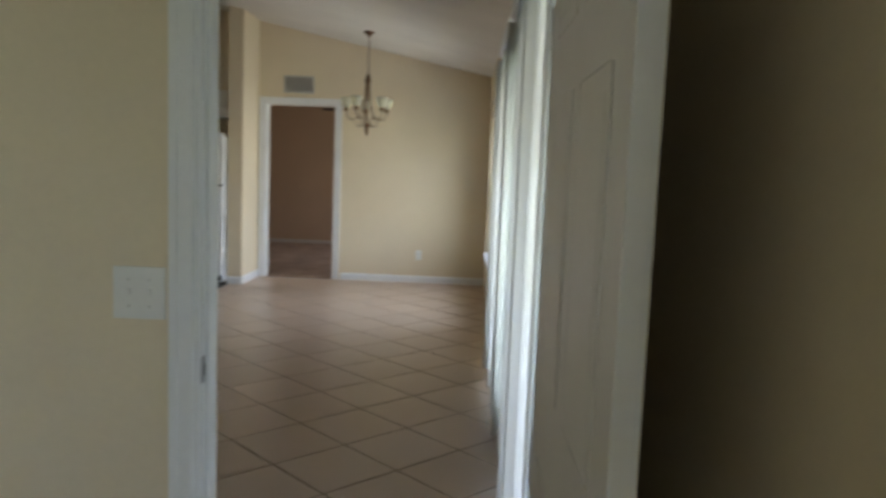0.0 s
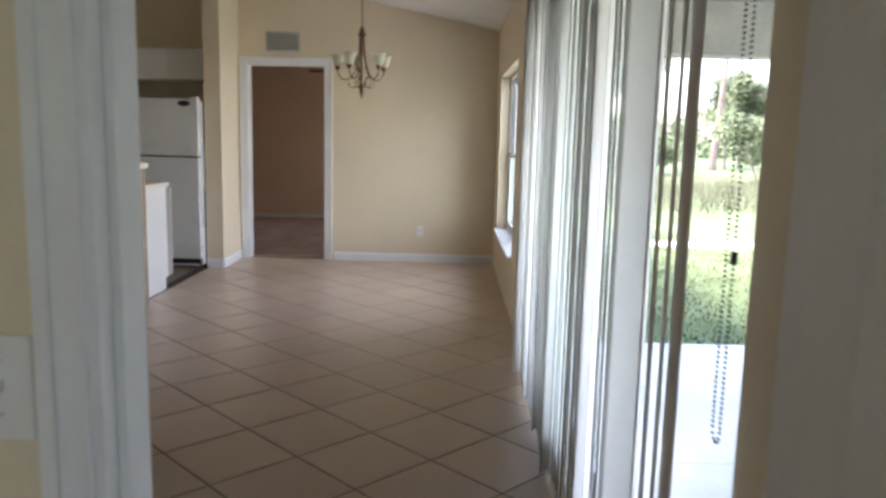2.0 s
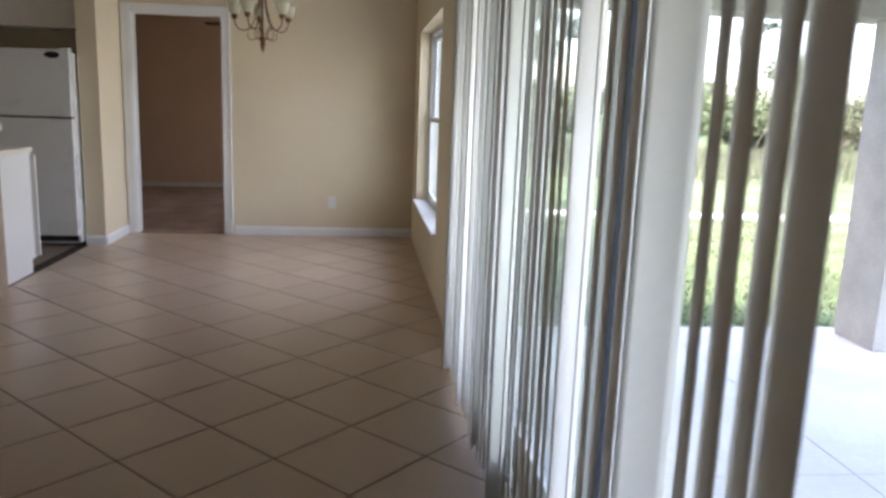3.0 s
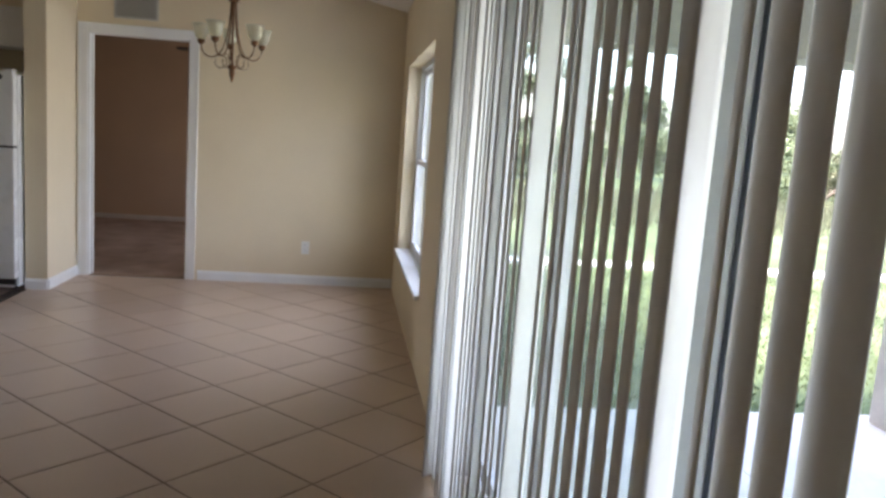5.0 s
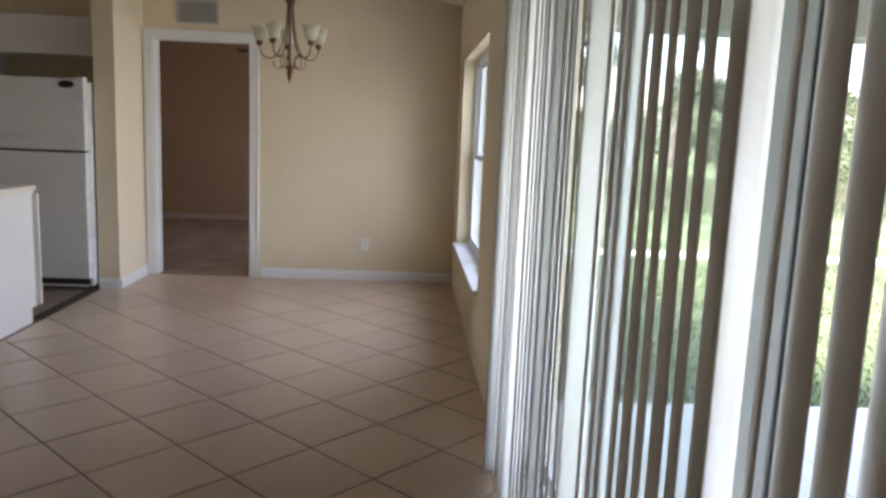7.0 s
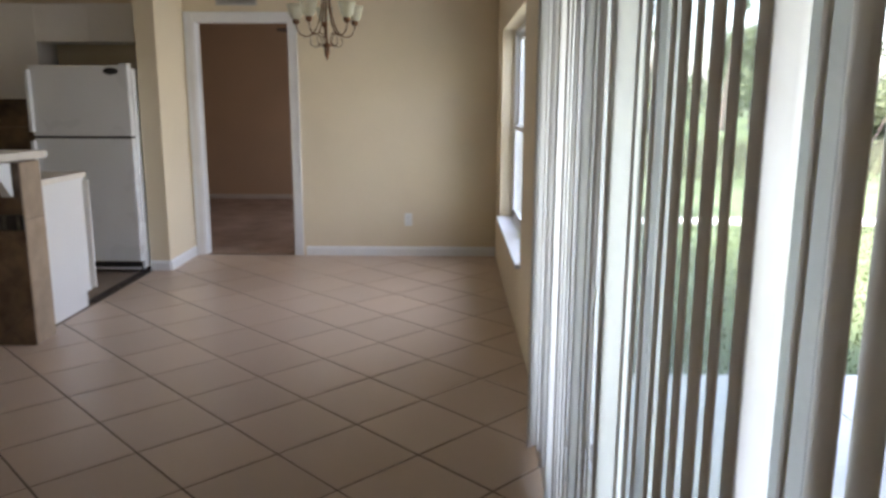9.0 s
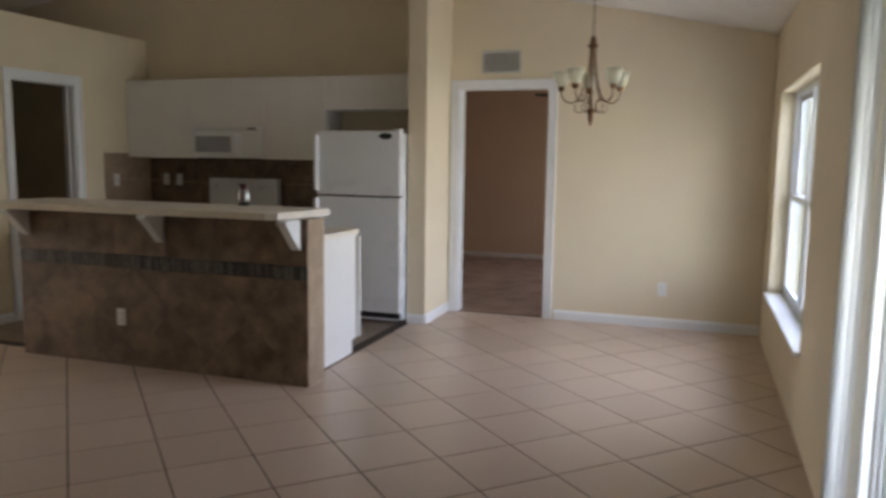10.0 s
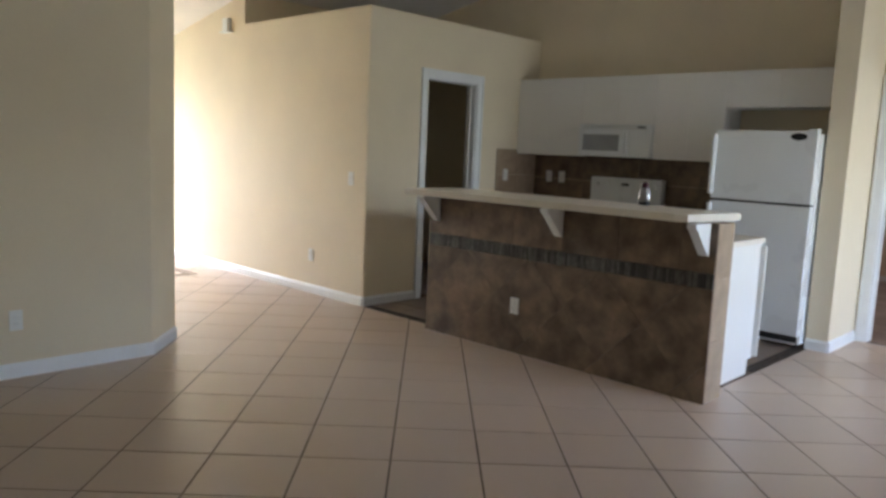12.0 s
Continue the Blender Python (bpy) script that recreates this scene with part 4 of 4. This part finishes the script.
def tree(name, label, x, y, h, crown_r, leaves, mat, low=0.35, size=0.14, limbs=6, cat="tree"):
    t = thing(name, label, cat, group="trees beyond the lawn", at=(x, y, -0.16))
    bm = bmesh.new()
    lean = rg.normal(0, 0.04, 2) * h
    tube(bm, [(lean[0] * s, lean[1] * s, h * s) for s in (0, 0.3, 0.6, 0.95)], 0.018 * h + 0.02, 7, 0.02)
    centres = []
    for k in range(limbs):
        s = low + (0.95 - low) * (k + 0.5) / limbs
        a = rg.uniform(0, 6.28)
        r = crown_r * (1.1 - 0.6 * abs(s - 0.6)) * rg.uniform(0.6, 1.0)
        base = (lean[0] * s, lean[1] * s, h * s)
        tip = (base[0] + r * math.cos(a), base[1] + r * math.sin(a), base[2] + 0.35 * r)
        tube(bm, [base, tuple((base[i] + tip[i]) / 2 + (0.08 if i == 2 else 0) for i in range(3)), tip], 0.006 * h + 0.01, 5, 0.008)
        for q in (0.55, 1.0):
            centres.append((base[0] + (tip[0] - base[0]) * q, base[1] + (tip[1] - base[1]) * q, base[2] + (tip[2] - base[2]) * q, crown_r * rg.uniform(0.28, 0.5)))
    part("trunk", bm, M["bark"], t)
    vs, fs = leaf_cloud(leaves, centres, size)
    me = bpy.data.meshes.new("crown")
    me.from_pydata(vs, [], fs)
    me.materials.append(mat)
    c = new("crown", me)
    c.parent = t
    return t


def shrub(x, y, h, r, leaves, mat):
    t = thing("shrub", "dense green shrub at the lawn edge", "shrub", group="shrubs beyond the lawn", at=(x, y, -0.16))
    bm = bmesh.new()
    centres = []
    for k in range(7):
        a = rg.uniform(0, 6.28)
        tip = (r * 0.7 * math.cos(a), r * 0.7 * math.sin(a), h * rg.uniform(0.35, 0.8))
        tube(bm, [(0, 0, 0), (tip[0] * 0.5, tip[1] * 0.5, tip[2] * 0.6), tip], 0.03, 5, 0.008)
        centres.append((*tip, r * rg.uniform(0.35, 0.6)))
    part("stems", bm, M["bark"], t)
    vs, fs = leaf_cloud(leaves, centres, 0.085)
    me = bpy.data.meshes.new("foliage"); me.from_pydata(vs, [], fs); me.materials.append(mat)
    c = new("foliage", me); c.parent = t


for k in range(30):
    y = rg.uniform(17, 30)
    x = rg.uniform(0.02, 1.1) * (y + 8) + rg.uniform(-1, 1)
    shrub(x, y, rg.uniform(1.6, 3.0), rg.uniform(1.2, 2.2), 4200, M["leaf"] if rg.random() < 0.65 else M["leaf_dry"])
for k in range(20):
    y = rg.uniform(24, 42)
    x = rg.uniform(0.02, 1.1) * (y + 8) + rg.uniform(-1, 1)
    if rg.random() < 0.5:
        tree("pine_tree", "tall thin pine with sparse crown", x, y, rg.uniform(7, 12), rg.uniform(1.0, 1.7), 1900, M["leaf"], 0.5, 0.10, 9)
    else:
        tree("broadleaf_tree", "leafy green tree beyond the lawn", x, y, rg.uniform(3.5, 5.5), rg.uniform(1.6, 2.4), 6000, M["leaf"], 0.3, 0.10, 8)
vs, fs = leaf_cloud(26000, [(rg.uniform(-40, 110), rg.uniform(55, 75), rg.uniform(0, 2.2), 2.2) for k in range(150)], 0.3)
mesh_stuff("distant_woods", vs, fs, M["leaf"], "far green woods on the horizon", "woods")

# ---- tiled floors ----
floor = tagged(boxes("floor", M["grout"], None, (-10.6, 0.0, NEAR - 0.06, 0.06, -0.0119, -0.0025)), "brown grout bed of the tiled floor", "floor", kind="structure")
P45, U0, V0 = 0.3975, -3.920 + 0.3975 / 2, 1.187 + 0.3975 / 2
RECTS = [(LEFT_X, 0.0, NEAR, HALL_Y), (-2.84, 0.0, HALL_Y, 0.0), (-10.6, LEFT_X, -4.30, HALL_Y), (-5.9, LEFT_X, -4.53, -4.30)]
THRESH = 0.09
HALFD = P45 / math.sqrt(2) - 0.0062


def tile_prism(name, poly, mat, parent, top=0.0, at=(0, 0)):
    bm = bmesh.new()
    prism(bm, [(p[0] - at[0], p[1] - at[1]) for p in poly], "z", top - 0.008, top)
    o = part(name, bm, mat, parent)
    o.location = (at[0], at[1], 0)
    return o


def inside(p):
    return any(r[0] <= p[0] <= r[1] and r[2] <= p[1] <= r[3] for r in RECTS)


full = None
r2 = math.sqrt(2)
for iu in range(-50, 20):
    for iv in range(-50, 50):
        u, v = U0 + iu * P45, V0 + iv * P45
        cx, cy = (u + v) / r2, (u - v) / r2
        if not (-10.9 < cx < 0.3 and -7.5 < cy < 0.3):
            continue
        corners = diamond(cx, cy, HALFD)
        if all(inside(c) for c in corners) and inside((cx, cy)):
            if full is None:
                o = tile_prism("floor_tile", corners, M["tile"], floor, at=(cx, cy))
                full = o.data
            else:
                o = new("floor_tile", full)
                o.parent = floor
                o.location = (cx, cy, 0)
        else:
            for r in RECTS:
                poly = clip(corners, *r)
                if len(poly) >= 3 and area(poly) > 0.0004:
                    tile_prism("floor_tile", poly, M["tile"], floor, at=(cx, cy))
kfloor = tagged(boxes("floor_kitchen", M["grout"], None, (PANTRY_X, -2.845, HALL_Y + 0.001, KITCHEN_Y, -0.0024, -0.001)), "grey brown tiled kitchen floor", "floor", kind="structure")
for ix in range(10):
    for iy in range(8):
        x0, y0 = -2.845 - THRESH - 0.33 * (ix + 1), KITCHEN_Y - 0.33 * (iy + 1)
        poly = clip([(x0 + 0.003, y0 + 0.003), (x0 + 0.327, y0 + 0.003), (x0 + 0.327, y0 + 0.327), (x0 + 0.003, y0 + 0.327)], PANTRY_X, -2.845 - THRESH, HALL_Y + THRESH, KITCHEN_Y)
        if len(poly) >= 3:
            tile_prism("kitchen_tile", poly, M["kitchen_tile"], kfloor, 0.003)
border = thing("floor_border", "dark pebble mosaic strip edging the kitchen floor", "floor border", kind="structure")
rp = random.Random(4)
for x0, x1, y0, y1 in ((-2.845 - THRESH, -2.845, -1.66, -0.66), (PANTRY_X, IX0, HALL_Y, HALL_Y + THRESH)):
    ny, nx = max(1, round((y1 - y0) / 0.028)), max(1, round((x1 - x0) / 0.028))
    for i in range(nx):
        for j in range(ny):
            cx, cy = x0 + (i + 0.5) * (x1 - x0) / nx, y0 + (j + 0.5) * (y1 - y0) / ny
            pts = [(cx + 0.0125 * rp.uniform(0.75, 1) * math.cos(a), cy + 0.0125 * rp.uniform(0.75, 1) * math.sin(a)) for a in [k * math.pi / 3 for k in range(6)]]
            bm = bmesh.new(); prism(bm, pts, "z", -0.002, 0.005)
            part("pebble", bm, M["pebble"], border)
# inlaid frame in the hall floor
inlay = thing("floor_medallion", "brown mosaic frame inlaid in the hall floor", "floor inlay", kind="structure")
MX0, MX1, MY0, MY1, MW = -9.35, -8.12, -4.1, -2.84, 0.09
for x0, x1, y0, y1 in ((MX0, MX1, MY1 - MW, MY1), (MX0, MX1, MY0, MY0 + MW), (MX0, MX0 + MW, MY0 + MW, MY1 - MW), (MX1 - MW, MX1, MY0 + MW, MY1 - MW)):
    boxes("border_strip", M["stone"], inlay, (x0, x1, y0, y1, -0.001, 0.004))
